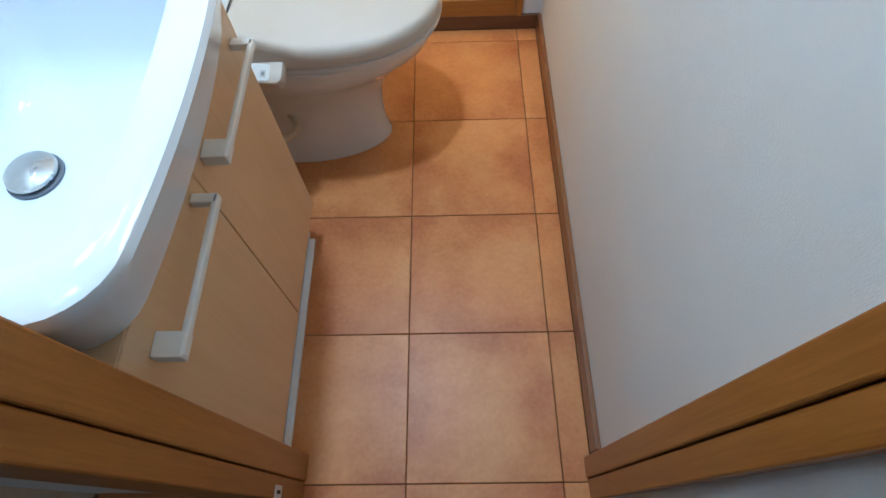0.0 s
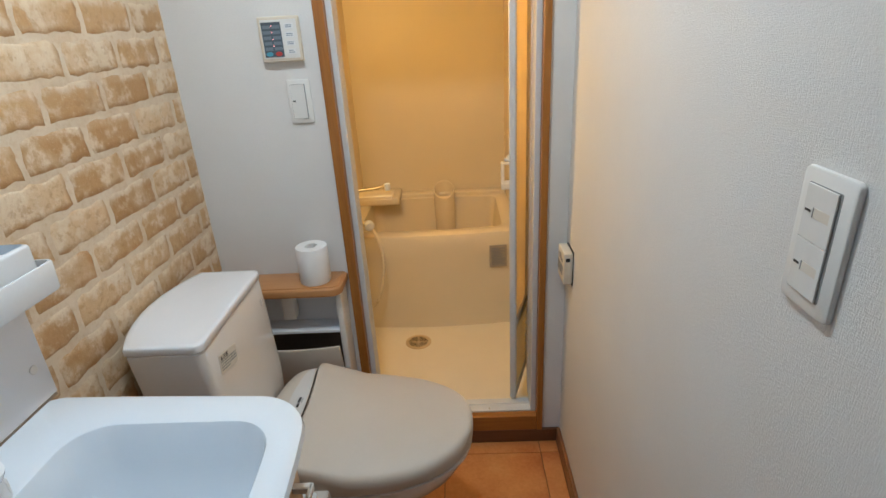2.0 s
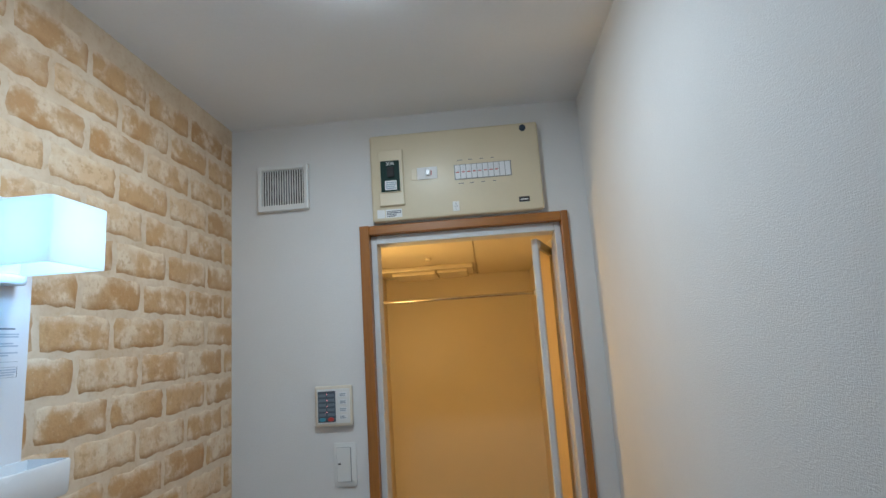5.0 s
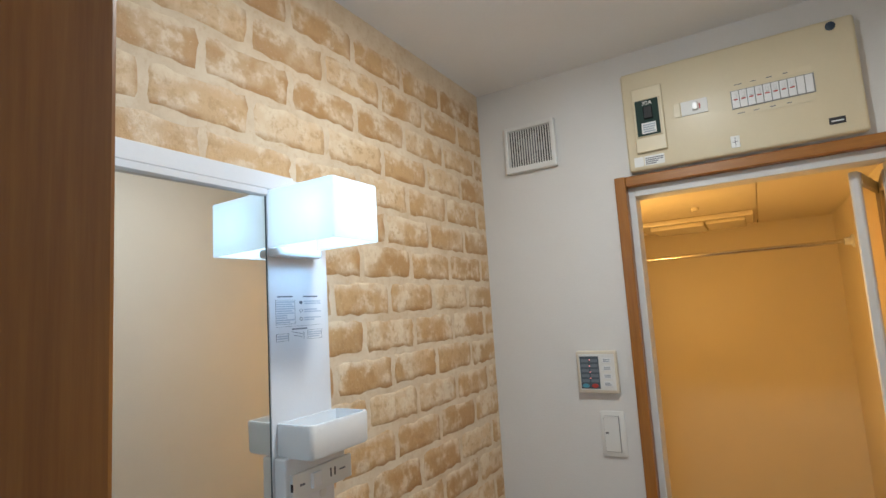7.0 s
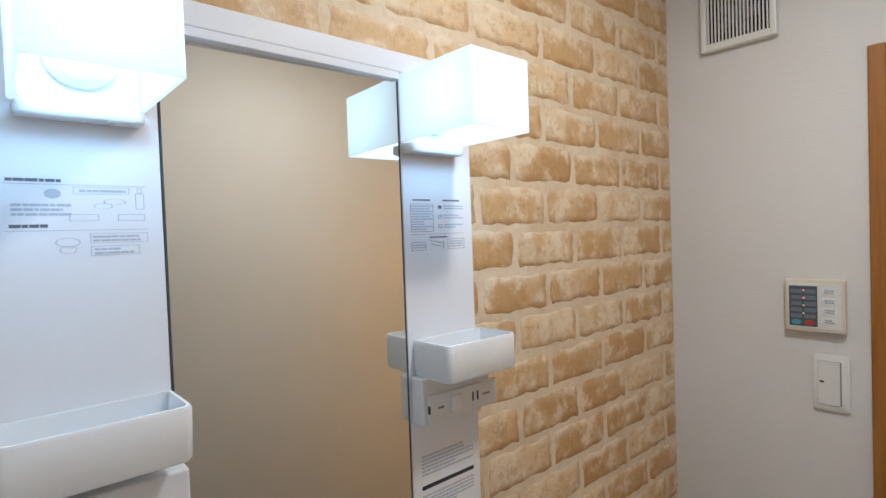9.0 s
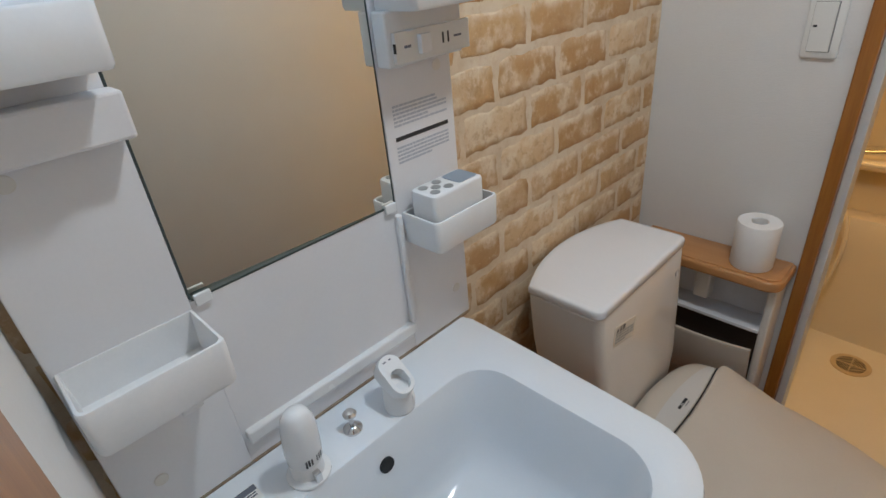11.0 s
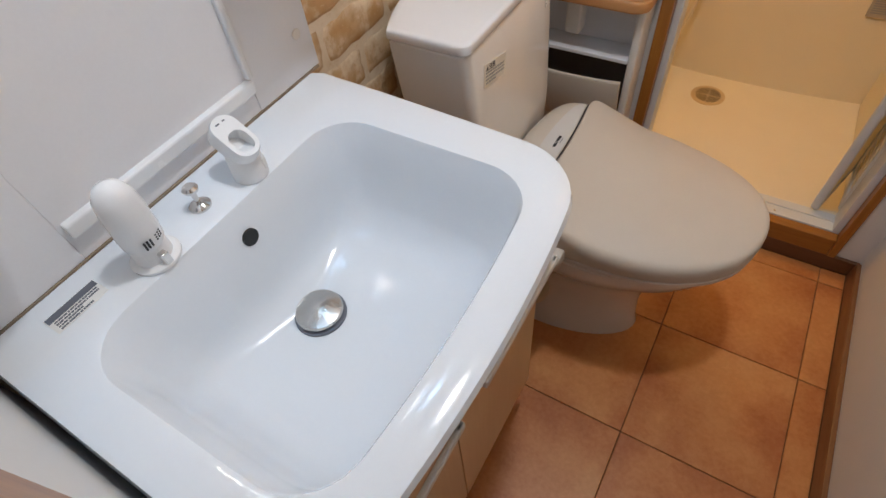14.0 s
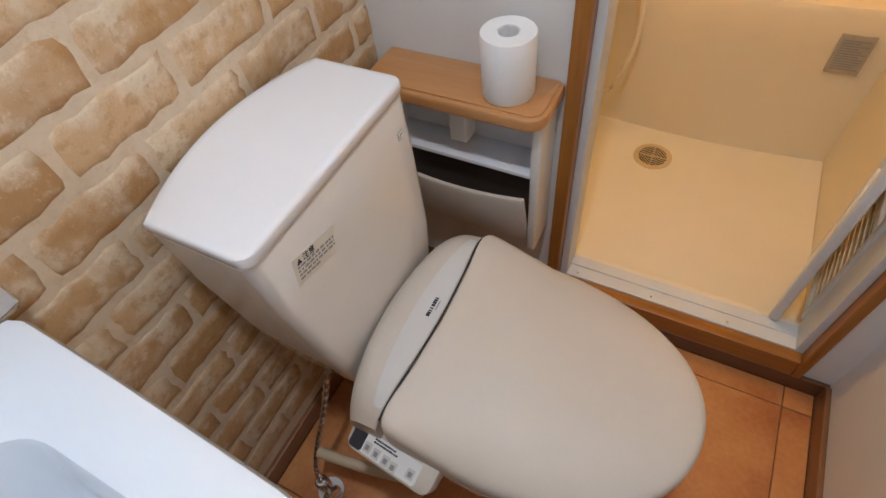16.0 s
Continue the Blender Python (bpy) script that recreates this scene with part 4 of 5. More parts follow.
    bars(right @ pose(-0.0395, -0.037, 0), 2, PRINT, t, "notice_print", 0.022, 0.0048, 24)
    bars(right @ pose(0.0355, -0.035, 0), 3, PRINT, t, "notice_print", 0.030, 0.0048, 25)
    bars(left @ pose(-0.040, 0.053, 0), 1, INK, t, "notice_heading", 0.040, 0.007, 26)
    bars(left @ pose(-0.035, 0.015, 0), 3, PRINT, t, "notice_print", 0.044, 0.006, 27)
    bars(left @ pose(-0.036, -0.006, 0), 1, INK, t, "notice_heading", 0.046, 0.0075, 28)
    bars(left @ pose(0.014, 0.0405, 0), 1, PRINT, t, "notice_print", 0.038, 0.0055, 29)
    bars(left @ pose(0.024, -0.024, 0), 2, PRINT, t, "notice_print", 0.040, 0.005, 30)
    bars(left @ pose(0.022, -0.041, 0), 2, PRINT, t, "notice_print", 0.034, 0.005, 32)
    bm = bmesh.new()
    box(-0.062, 0.052, 0.0475, 0.0482, 0, 0.0003, bm=bm)
    box(-0.062, 0.052, -0.0125, -0.0118, 0, 0.0003, bm=bm)
    ring_mark(bm, -0.026, 0.036, 0.0065, 0.0005)
    line_box(bm, -0.010, 0.037, 0.036, 0.0455)
    line_box(bm, 0.042, 0.050, 0.016, 0.038)
    line_box(bm, 0.044, 0.048, 0.038, 0.0455)
    for x, y, w, h in ((0.024, 0.026, 0.010, 0.004), (0.014, 0.020, 0.008, 0.004), (-0.016, -0.028, 0.010, 0.006), (-0.016, -0.038, 0.007, 0.005)):
        b = bmesh.new()
        ring_mark(b, 0, 0, 1.0, 0.9)
        join(bm, turned(b, pose(x, y, 0) @ Matrix.Diagonal((w, h, 1, 1))))
    line_box(bm, -0.014, 0.010, 0.000, 0.009)
    line_box(bm, 0.026, 0.050, 0.000, 0.009)
    line_box(bm, 0.002, 0.052, -0.030, -0.017)
    line_box(bm, 0.002, 0.044, -0.047, -0.034)
    part("notice_drawing", turned(bm, left), PRINT, t, "line drawing on a notice")
    bars(on_west(COL, 0.965, 1.250), 6, PRINT, t, "notice_print", 0.105, 0.0055, 21, gap=0.002)
    part("notice_rule", box(COL, COL + 0.0004, 0.912, 1.019, 1.214, 1.220), INK_BLACK, t, "dark rule across a notice")
    bars(on_west(COL, 0.965, 1.193), 5, PRINT, t, "notice_print", 0.105, 0.0055, 22, gap=0.002)
    return t


mirror_unit()


def toothbrush_stand():
    t = thing("toothbrush_stand", "white plastic toothbrush stand with round holes in tray", "toothbrush holder", (-0.605, 0.965, 1.063))
    x0, x1, y0, y1 = -0.634, -0.580, 0.914, 1.022
    ring = rounded(x0, x1, y0, y1, 0.008, 4)
    part("body", slab(ring, 1.064, 1.142, 0.005), PLASTIC, t, smooth=True)
    for hx, hy in ((-0.620, 0.930), (-0.594, 0.930), (-0.607, 0.944), (-0.620, 0.958), (-0.594, 0.958)):
        part("hole", lathe([(0.0078, 0), (0.0075, 0.0008)], (hx, hy, 1.1421), 20), GREYBTN, t, "round brush hole")
    part("cup_hole", slab(rounded(-0.628, -0.587, 0.975, 1.016, 0.006, 4), 1.1421, 1.1429), GREYBLUE, t, "square cup opening")
    return t


toothbrush_stand()


def vanity_lamp(y0, y1):
    t = thing("vanity_lamp", "glowing white box lamp beside the mirror", "lamp", (COL, (y0 + y1) / 2, 1.78), group="lamps beside the mirror")
    yc = (y0 + y1) / 2
    x1 = -0.495
    z0, z1 = 1.729, 1.827

    def level(e, z):
        return [(x, y, z) for x, y in rounded(COL + 0.002 + e, x1 - e, y0 + e, y1 - e, 0.004, 3)]
    sh = loft([level(0.0035, z1 - 0.0035), level(0.0035, z0 + 0.001), level(0.001, z0), level(0, z0 + 0.001), level(0, z1 - 0.003), level(0.001, z1 - 0.001), level(0.003, z1)])
    part("shade", sh, SHADE, t, "opal plastic shade, lit, open below")
    part("back_plate", box(COL + 0.006, COL + 0.014, y0 + 0.006, y1 - 0.006, z0 + 0.001, z1 - 0.008, 0.003), PLASTIC, t)
    part("base", slab(rounded(COL + 0.0003, COL + 0.028, y0 + 0.003, y1 - 0.003, (0.012, 0.001, 0.001, 0.012), 5), 1.714, z0 - 0.0008, 0.004), PLASTIC, t, "rounded white base", smooth=True)
    part("lamp_socket", lathe([(0.030, 0), (0.030, 0.008), (0.024, 0.012), (0.020, 0.014)], (COL + 0.0142, yc, 1.772), 28, pose(0, 0, 0, 0, 90, 0)), PLASTIC, t, smooth=True)
    part("bulb", lathe([(0.013, 0), (0.022, 0.008), (0.024, 0.020), (0.018, 0.030), (0.006, 0.035)], (COL + 0.0285, yc, 1.772), 20, pose(0, 0, 0, 0, 90, 0)), BULB, t, "lit lamp bulb", smooth=True)
    return t


vanity_lamp(0.893, 1.003)
vanity_lamp(0.456, 0.566)


# ---------------------------------------------------------------- toilet
TY = 1.352


def egg(x0, x1, half, y=TY, n=48, blunt=2.0, wide=0.42, tip=1.85):
    """Outline of a seat: squarish at the back (x0), round at the tip (x1)."""
    out = []
    xm = x0 + (x1 - x0) * wide
    for i in range(n):
        a = 2 * math.pi * i / n
        c, s = math.cos(a), math.sin(a)
        if c >= 0:
            px = xm + (x1 - xm) * abs(c) ** (2 / tip)
            py = half * math.copysign(abs(s) ** (2 / tip), s)
        else:
            px = xm - (xm - x0) * abs(c) ** (2 / (blunt * 2.2))
            py = half * math.copysign(abs(s) ** (2 / (blunt * 1.35)), s)
        out.append((px, y + py))
    return out


def toilet():
    t = thing("toilet", "ivory ceramic toilet with shower seat and lowered lid", "toilet", (-0.25, TY, 0))
    levels = [(-0.50, -0.052, 0.118, 0.0, 0.45), (-0.50, -0.052, 0.118, 0.012, 0.45), (-0.50, -0.062, 0.108, 0.05, 0.45), (-0.50, -0.066, 0.104, 0.12, 0.45), (-0.49, -0.058, 0.108, 0.19, 0.45), (-0.48, -0.025, 0.128, 0.25, 0.45),
              (-0.46, 0.03, 0.158, 0.31, 0.45), (-0.44, 0.080, 0.188, 0.355, 0.45), (-0.43, 0.100, 0.199, 0.395, 0.45), (-0.43, 0.102, 0.200, 0.412, 0.45), (-0.42, 0.094, 0.192, 0.418, 0.45)]
    part("bowl", loft([[(x, y, z) for x, y in egg(a, b, h, wide=w)] for a, b, h, z, w in levels]), TOILET, t, smooth=True)

    def lid_ring(e, drop):
        """Outline drawn in by e, lying drop below the sloping plane of the lid."""
        out = []
        for x, y, _ in flat_ring(e, 0):
            g = min(1.0, max(0.0, (x + 0.335) / 0.15))
            crown = 0.034 * g * g * (3 - 2 * g) * (abs(y - TY) / 0.2) ** 2
            out.append((x, y, 0.540 - 0.098 * (x + 0.35) - crown - drop))
        return out

    def flat_ring(e, z):
        x0, x1, h = -0.3315 + e * 0.15, 0.114 - e, 0.205 - e
        xm = x0 + (x1 - x0) * 0.32
        out = []
        for x, y in egg(x0, x1, h, wide=0.32, blunt=7.0, n=96, tip=2.12):
            if x < xm:
                x += 0.016 * (1 - ((y - TY) / h) ** 2) * ((xm - x) / (xm - x0)) ** 3
            out.append((x, y, z))
        return out
    part("seat", loft([flat_ring(0.014, 0.4185), flat_ring(0.004, 0.4205), flat_ring(0.003, 0.430), flat_ring(0.009, 0.4335)]), TOILET, t, "ivory seat ring", smooth=True)
    part("lid", loft([flat_ring(0.010, 0.4355), flat_ring(0.002, 0.438), lid_ring(0.0, 0.026), lid_ring(0.0005, 0.014), lid_ring(0.003, 0.0075), lid_ring(0.007, 0.004), lid_ring(0.014, 0.0018), lid_ring(0.035, 0.0004)] + [lid_ring(e, 0.0) for e in (0.06, 0.085, 0.11, 0.135, 0.155)]), SEAT, t, "closed ivory plastic lid", smooth=True)

    # housing behind the lid: rounded, highest in its middle, with a crescent of silver let into it
    def house_back(y):
        return -0.384 - 0.036 * (1 - ((y - TY) / 0.202) ** 2)

    def house_front(y):
        return -0.3325 + 0.016 * (1 - ((y - TY) / 0.206) ** 2)

    def house_top(x, y):
        e = 1 - abs((y - TY) / 0.202) ** 7
        s = (x - house_front(y)) / (house_back(y) - house_front(y))
        return 0.506 + 0.034 * e - 0.008 * s - 0.016 * abs(s) ** 5

    rings = []
    for k in range(41):
        y = TY - 0.202 + 0.404 * k / 40
        a, b = house_front(y), house_back(y)
        xs = [a - 0.002 + (b - a + 0.002) * i / 10 for i in range(11)]
        rings.append([(a, y, 0.42), (a, y, house_top(a, y) - 0.003)] + [(x, y, house_top(x, y)) for x in xs] + [(b - 0.002, y, house_top(b, y) - 0.006), (b - 0.002, y, 0.42)])
    house = part("housing", loft(rings), SEAT, t, "ivory housing of the shower seat", smooth=True)
    # Thin black tube along the seam: the shade of the gap put in as colour.
    gap_line = [(house_front(y) + 0.0008, y, house_top(house_front(y), y) - 0.0004) for y in (TY - 0.190 + 0.38 * k / 30 for k in range(31))]
    part("hinge_gap_shade", tube(gap_line, 0.0016, 6), INK_BLACK, house, "black line standing in for the shade between housing and lid")
    strip = []
    for k in range(41):
        q = 2 * k / 40 - 1
        y = TY + 0.176 * q
        w = 0.014 + 0.034 * (1 - q * q)
        xs = [house_front(y) - 0.003 - w * i / 6 for i in range(7)]
        strip.append([(x, y, house_top(x, y) - 0.003) for x in xs] + [(x, y, house_top(x, y) + 0.0012) for x in reversed(xs)])
    top = part("silver_strip", loft(strip), SILVER, house, "satin silver strip", smooth=True)
    m = pose(-0.338, TY + 0.012, house_top(-0.338, TY) + 0.0013, 0, -6, 0) @ pose(0, 0, 0, 0, 0, 90)
    bm = bmesh.new()
    for i, w in enumerate((0.005, 0.0035, 0.002, 0.0018, 0.004, 0.0042, 0.0038, 0.0022)):
        box(-0.021 + i * 0.0052, -0.021 + i * 0.0052 + w, -0.003, 0.0032, 0, 0.0012, bm=bm)
    part("badge", turned(bm, m), INK_BLACK, top, "dark badge")
    bm = bmesh.new()
    for i in range(6):
        box(-0.005 + i * 0.0032, -0.003 + i * 0.0032, -0.0085, -0.0065, 0, 0.001, bm=bm)
    part("badge", turned(bm, m), GREYBTN, top)

    # control arm at the side
    cm = Matrix.Translation((-0.309, 1.137, 0.444)) @ pose(0, 0, 0, 24, 0, -6) @ Matrix.Diagonal((0.9, 0.9, 0.9, 1))
    arm = part("control_arm", turned(slab(rounded(-0.088, 0.094, -0.026, 0.040, (0.016, 0.02, 0.02, 0.02), 5), -0.032, 0.008, 0.006), cm), SEAT, t, "control arm with push buttons", smooth=True)
    face = part("control_panel", turned(slab(rounded(-0.080, 0.064, -0.020, 0.020, 0.006, 4), 0.0081, 0.0092), cm), LABEL, arm, "pale control panel")
    part("panel_end", turned(slab(rounded(-0.080, -0.052, -0.020, 0.020, 0.006, 4), 0.0092, 0.0097), cm), INK_BLACK, face)
    for x, y in ((-0.042, -0.006), (-0.022, -0.008), (-0.001, -0.009), (0.016, -0.011), (0.050, -0.004)):
        part("button", turned(slab(rounded(x - 0.0075, x + 0.0075, y - 0.009, y + 0.009, 0.002, 3), 0.0092, 0.0112), cm), SILVER, face, "pale push button")
        part("button_mark", turned(slab(rounded(x - 0.0040, x + 0.0040, y - 0.005, y + 0.004, 0.0012, 2), 0.0112, 0.0115), cm), GREYBTN, face)
    bars(cm @ pose(0.002, 0.011, 0.0092), 2, INK_BLACK, face, "print", 0.075, 0.0055, 31)

    # tank with bowed back
    def tank_ring(x_front, x_back, y0, y1, z, belly, r=0.02):
        pts = [(x_front, y0 + r), (x_front, y1 - r)]
        out = []
        n = 10
        for i in range(n + 1):
            out.append((x_front, y0 + r + (y1 - y0 - 2 * r) * i / n, z))
        for i in range(1, 5):
            a = math.pi / 2 * i / 4
            out.append((x_front - r + r * math.cos(a), y1 - r + r * math.sin(a), z))
        for i in range(1, 4):
            out.append((x_front - r + (x_back - x_front + r) * i / 4, y1, z))
        for i in range(15):
            u = -1 + 2 * i / 14
            out.append((x_back - belly * (1 - u * u), y1 - (y1 - y0) * i / 14, z))
        for i in range(1, 4):
            out.append((x_back + (x_front - r - x_back) * i / 4, y0, z))
        for i in range(4):
            a = -math.pi / 2 + math.pi / 2 * i / 4
            out.append((x_front - r + r * math.cos(a), y0 + r + r * math.sin(a), z))
        return out
    tank = part("tank", loft([tank_ring(-0.425, -0.56, 1.225, 1.505, 0.418, 0.03), tank_ring(-0.425, -0.575, 1.218, 1.512, 0.46, 0.035), tank_ring(-0.428, -0.592, 1.203, 1.530, 0.55, 0.04), tank_ring(-0.442, -0.606, 1.186, 1.546, 0.70, 0.045),
                              tank_ring(-0.4505, -0.612, 1.180, 1.552, 0.814, 0.047), tank_ring(-0.4525, -0.610, 1.182, 1.550, 0.8165, 0.047)]), TOILET, t, "tapered ivory tank", smooth=True)
    part("tank_lid", loft([tank_ring(-0.4555, -0.607, 1.185, 1.547, 0.8160, 0.047), tank_ring(-0.4555, -0.607, 1.185, 1.547, 0.8180, 0.047), tank_ring(-0.4500, -0.613, 1.180, 1.553, 0.8185, 0.048), tank_ring(-0.4485, -0.6145, 1.1785, 1.5545, 0.8205, 0.048), tank_ring(-0.4485, -0.6145, 1.1785, 1.5545, 0.833, 0.048),
                           tank_ring(-0.4495, -0.6135, 1.1795, 1.5535, 0.836, 0.048), tank_ring(-0.4525, -0.6105, 1.1825, 1.5505, 0.838, 0.047), tank_ring(-0.460, -0.603, 1.190, 1.543, 0.8385, 0.045)]), LID_TOP, t, "white ceramic tank lid", smooth=True)
    face_m = pose(-0.4449, 1.272, 0.745, 0, 0, 0) @ pose(0, 0, 0, 0, -4.3, 0) @ pose(0, 0, 0, 90, 0, 90) @ pose(0, 0, 0, 0, 0, -12)
    lab = part("notice", turned(box(-0.043, 0.043, -0.0215, 0.0215, 0, 0.0008), face_m), LABEL_WARM, tank, "pale caution label")
    letters("注意", 0.0125, face_m @ pose(-0.012, 0.0125, 0.001), INK_BLACK, lab, "lettering")
    tri = bmesh.new()
    vs = [tri.verts.new(p) for p in ((-0.037, 0.008, 0.0012), (-0.026, 0.008, 0.0012), (-0.0315, 0.0175, 0.0012))]
    tri.faces.new(vs)
    part("warning_sign", turned(tri, face_m), INK_BLACK, lab)
    bars(face_m @ pose(0, -0.0055, 0.0008), 4, GREYBTN, lab, "print", 0.074, 0.0063, 41, gap=0.004)
    fm2 = pose(-0.4459, 1.512, 0.76, 0, -4.3, 0) @ pose(0, 0, 0, 90, 0, 90)
    mk = part("mark", turned(box(-0.007, 0.007, -0.007, 0.007, 0, 0.0005), fm2), INK, tank, "small square mark")
    part("mark_face", turned(box(-0.006, 0.006, -0.006, 0.006, 0.0005, 0.0009), fm2), LABEL, mk)
    part("mark_bar", turned(box(-0.005, 0.005, -0.001, 0.001, 0.0009, 0.0012), fm2 @ pose(0, 0, 0, 0, 0, 35)), INK, mk)
    part("side_hose", tube(curve((-0.30, 1.255, 0.19), (-0.22, 1.17, 0.165), (-0.36, 1.145, 0.20), (-0.525, 1.122, 0.195), 20), 0.0115), TUBE, t, "beige side hose", smooth=True)
    return t


toilet()

valve = thing("stop_valve", "chrome water stop valve with flexible braided hose", "valve", (-0.53, 1.085, 0.0))
part("flange", lathe([(0.03, 0), (0.03, 0.004), (0.016, 0.010)], (-0.53, 1.085, 0.0005), 24), PLASTIC, valve)
part("riser", lathe([(0.010, 0.008), (0.010, 0.05), (0.015, 0.052), (0.015, 0.085), (0.011, 0.09)], (-0.53, 1.085, 0), 20), CHROME, valve, smooth=True)
part("handwheel", lathe([(0.008, 0), (0.008, 0.012), (0.020, 0.014), (0.021, 0.024), (0.012, 0.028)], (-0.518, 1.082, 0.068), 16, pose(0, 0, 0, 0, 90, -20)), CHROME, valve, smooth=True)
hose_line = curve((-0.53, 1.085, 0.085), (-0.55, 1.10, 0.17), (-0.53, 1.17, 0.22), (-0.50, 1.22, 0.415), 40)
hose = tube(hose_line, 0.0058, 10)
for i, v in enumerate(hose.verts):
    c = hose_line[i // 10]
    v.co = c + (v.co - c) * (1.18 if (i // 10) % 2 else 0.92)
part("hose", hose, CHROME, valve, "braided metal hose")


# ---------------------------------------------------------------- paper cabinet by the bath door
def paper_cabinet():
    t = thing("paper_cabinet", "white toilet paper cabinet under a small wooden shelf", "cabinet", (-0.45, YN, 0.31))
    X0, X1 = -0.632, -0.276
    FY = 1.697
    shelf = part("shelf_board", slab(rounded(X0 - 0.004, -0.266, 1.664, YN - 0.001, (0.003, 0.003, 0.03, 0.034), 6), 0.686, 0.712, 0.006), SHELF_WOOD, t, "honey-brown wooden shelf with moulded edge", smooth=True)
    part("shelf_top", slab(rounded(X0 + 0.002, -0.274, 1.674, YN - 0.002, (0.003, 0.003, 0.022, 0.026), 6), 0.712, 0.7155, 0.002), SHELF_WOOD, shelf, smooth=True)
    for x0, x1 in ((X1 - 0.020, X1), (X0, X0 + 0.020)):
        part("side", box(x0, x1, FY, YN - 0.001, 0.318, 0.686, 0.006, 3), HANDLE, t, smooth=True)
    part("back", box(X0 + 0.02, X1 - 0.02, YN - 0.012, YN - 0.001, 0.325, 0.686), PANEL, t)
    part("top_rail", box(X0 + 0.02, X1 - 0.02, FY + 0.03, FY + 0.042, 0.648, 0.686, 0.002), PANEL, t)
    part("shelf_plate", box(X0 + 0.02, X1 - 0.02, FY + 0.002, YN - 0.012, 0.540, 0.550, 0.002), PANEL, t)
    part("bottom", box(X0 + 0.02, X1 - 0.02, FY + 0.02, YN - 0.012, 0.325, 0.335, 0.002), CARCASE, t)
    # Near-black block fills the lower compartment; the shade inside is put into its colour.
    part("inside_shade", box(X0 + 0.021, X1 - 0.021, FY + 0.03, YN - 0.0125, 0.336, 0.538), CARCASE, t, "dark block standing in for the shade inside")
    part("roll_arm", box(-0.466, -0.428, FY + 0.0, FY + 0.045, 0.592, 0.685, 0.005, 3), HANDLE, t, "cream paper arm", smooth=True)
    n = 14
    rings = []
    for k in range(n + 1):
        u = k / n
        x = X0 + 0.022 + (X1 - X0 - 0.044) * u
        bow = 0.016 * (1 - (2 * u - 1) ** 2)
        rings.append([(x, FY + 0.012 - bow * 0.3, 0.335), (x, FY - 0.028 - bow, 0.498), (x, FY - 0.026 - bow, 0.504), (x, FY - 0.018 - bow, 0.504), (x, FY + 0.020 - bow * 0.3, 0.338)])
    part("flap", loft(rings), SEAT, t, "bowed flap, tilted open", smooth=True)
    return t


paper_cabinet()

roll = thing("toilet_roll", "white toilet paper roll standing on the wooden shelf", "toilet paper", (-0.353, 1.727, 0.7157))
part("paper", lathe([(0.046, 0), (0.0475, 0.003), (0.0475, 0.113), (0.046, 0.1155), (0.019, 0.1155), (0.0185, 0.112), (0.0185, 0.004), (0.019, 0.0)], (-0.353, 1.727, 0.7157), 48, caps=False), PAPER, roll, smooth=True)
core = lathe([(0.0184, 0.002), (0.0184, 0.114), (0.0174, 0.114), (0.0174, 0.002)], (-0.353, 1.727, 0.7157), 32, caps=False)
part("core", core, PAPER, roll, "pale cardboard core")


# ---------------------------------------------------------------- on the walls
def vent():
    x0, x1, z0, z1 = -0.580, -0.418, 2.010, 2.156
    t = thing("wall_vent", "square white ventilation grille with vertical slats", "vent", ((x0 + x1) / 2, YN, (z0 + z1) / 2))
    part("backing", box(x0 + 0.014, x1 - 0.014, YN - 0.004, YN - 0.0005, z0 + 0.018, z1 - 0.014), BLACK, t)
    fr = box(x0, x0 + 0.014, YN - 0.02, YN - 0.0002, z0, z1, 0.003)
    for b in (box(x1 - 0.014, x1, YN - 0.02, YN - 0.0002, z0, z1, 0.003), box(x0 + 0.012, x1 - 0.012, YN - 0.0197, YN - 0.0002, z0, z0 + 0.018, 0.003), box(x0 + 0.012, x1 - 0.012, YN - 0.0197, YN - 0.0002, z1 - 0.014, z1, 0.003)):
        join(fr, b)
    part("frame", fr, PLATE, t)
    n = 17
    for i in range(n):
        x = x0 + 0.014 + (x1 - x0 - 0.028) * (i + 0.5) / n
        part("slat", box(x - 0.0016, x + 0.0016, YN - 0.0175, YN - 0.0145, z0 + 0.017, z1 - 0.013), PLATE, t)
    xc, zc = (x0 + x1) / 2, (z0 + z1) / 2
    part("fan_hub", lathe([(0.022, 0), (0.022, 0.004), (0.016, 0.007)], (xc, YN - 0.004, zc), 20, pose(0, 0, 0, 90, 0, 0)), INK, t)
    for k in range(5):
        b = turned(box(0.018, 0.045, -0.014, 0.010, 0.001, 0.004), pose(0, 0, 0, 14, 0, 72 * k))
        part("fan_blade", turned(b, Matrix.Translation((xc, YN - 0.0045, zc)) @ pose(0, 0, 0, 90, 0, 0)), INK, t)
    return t


vent()


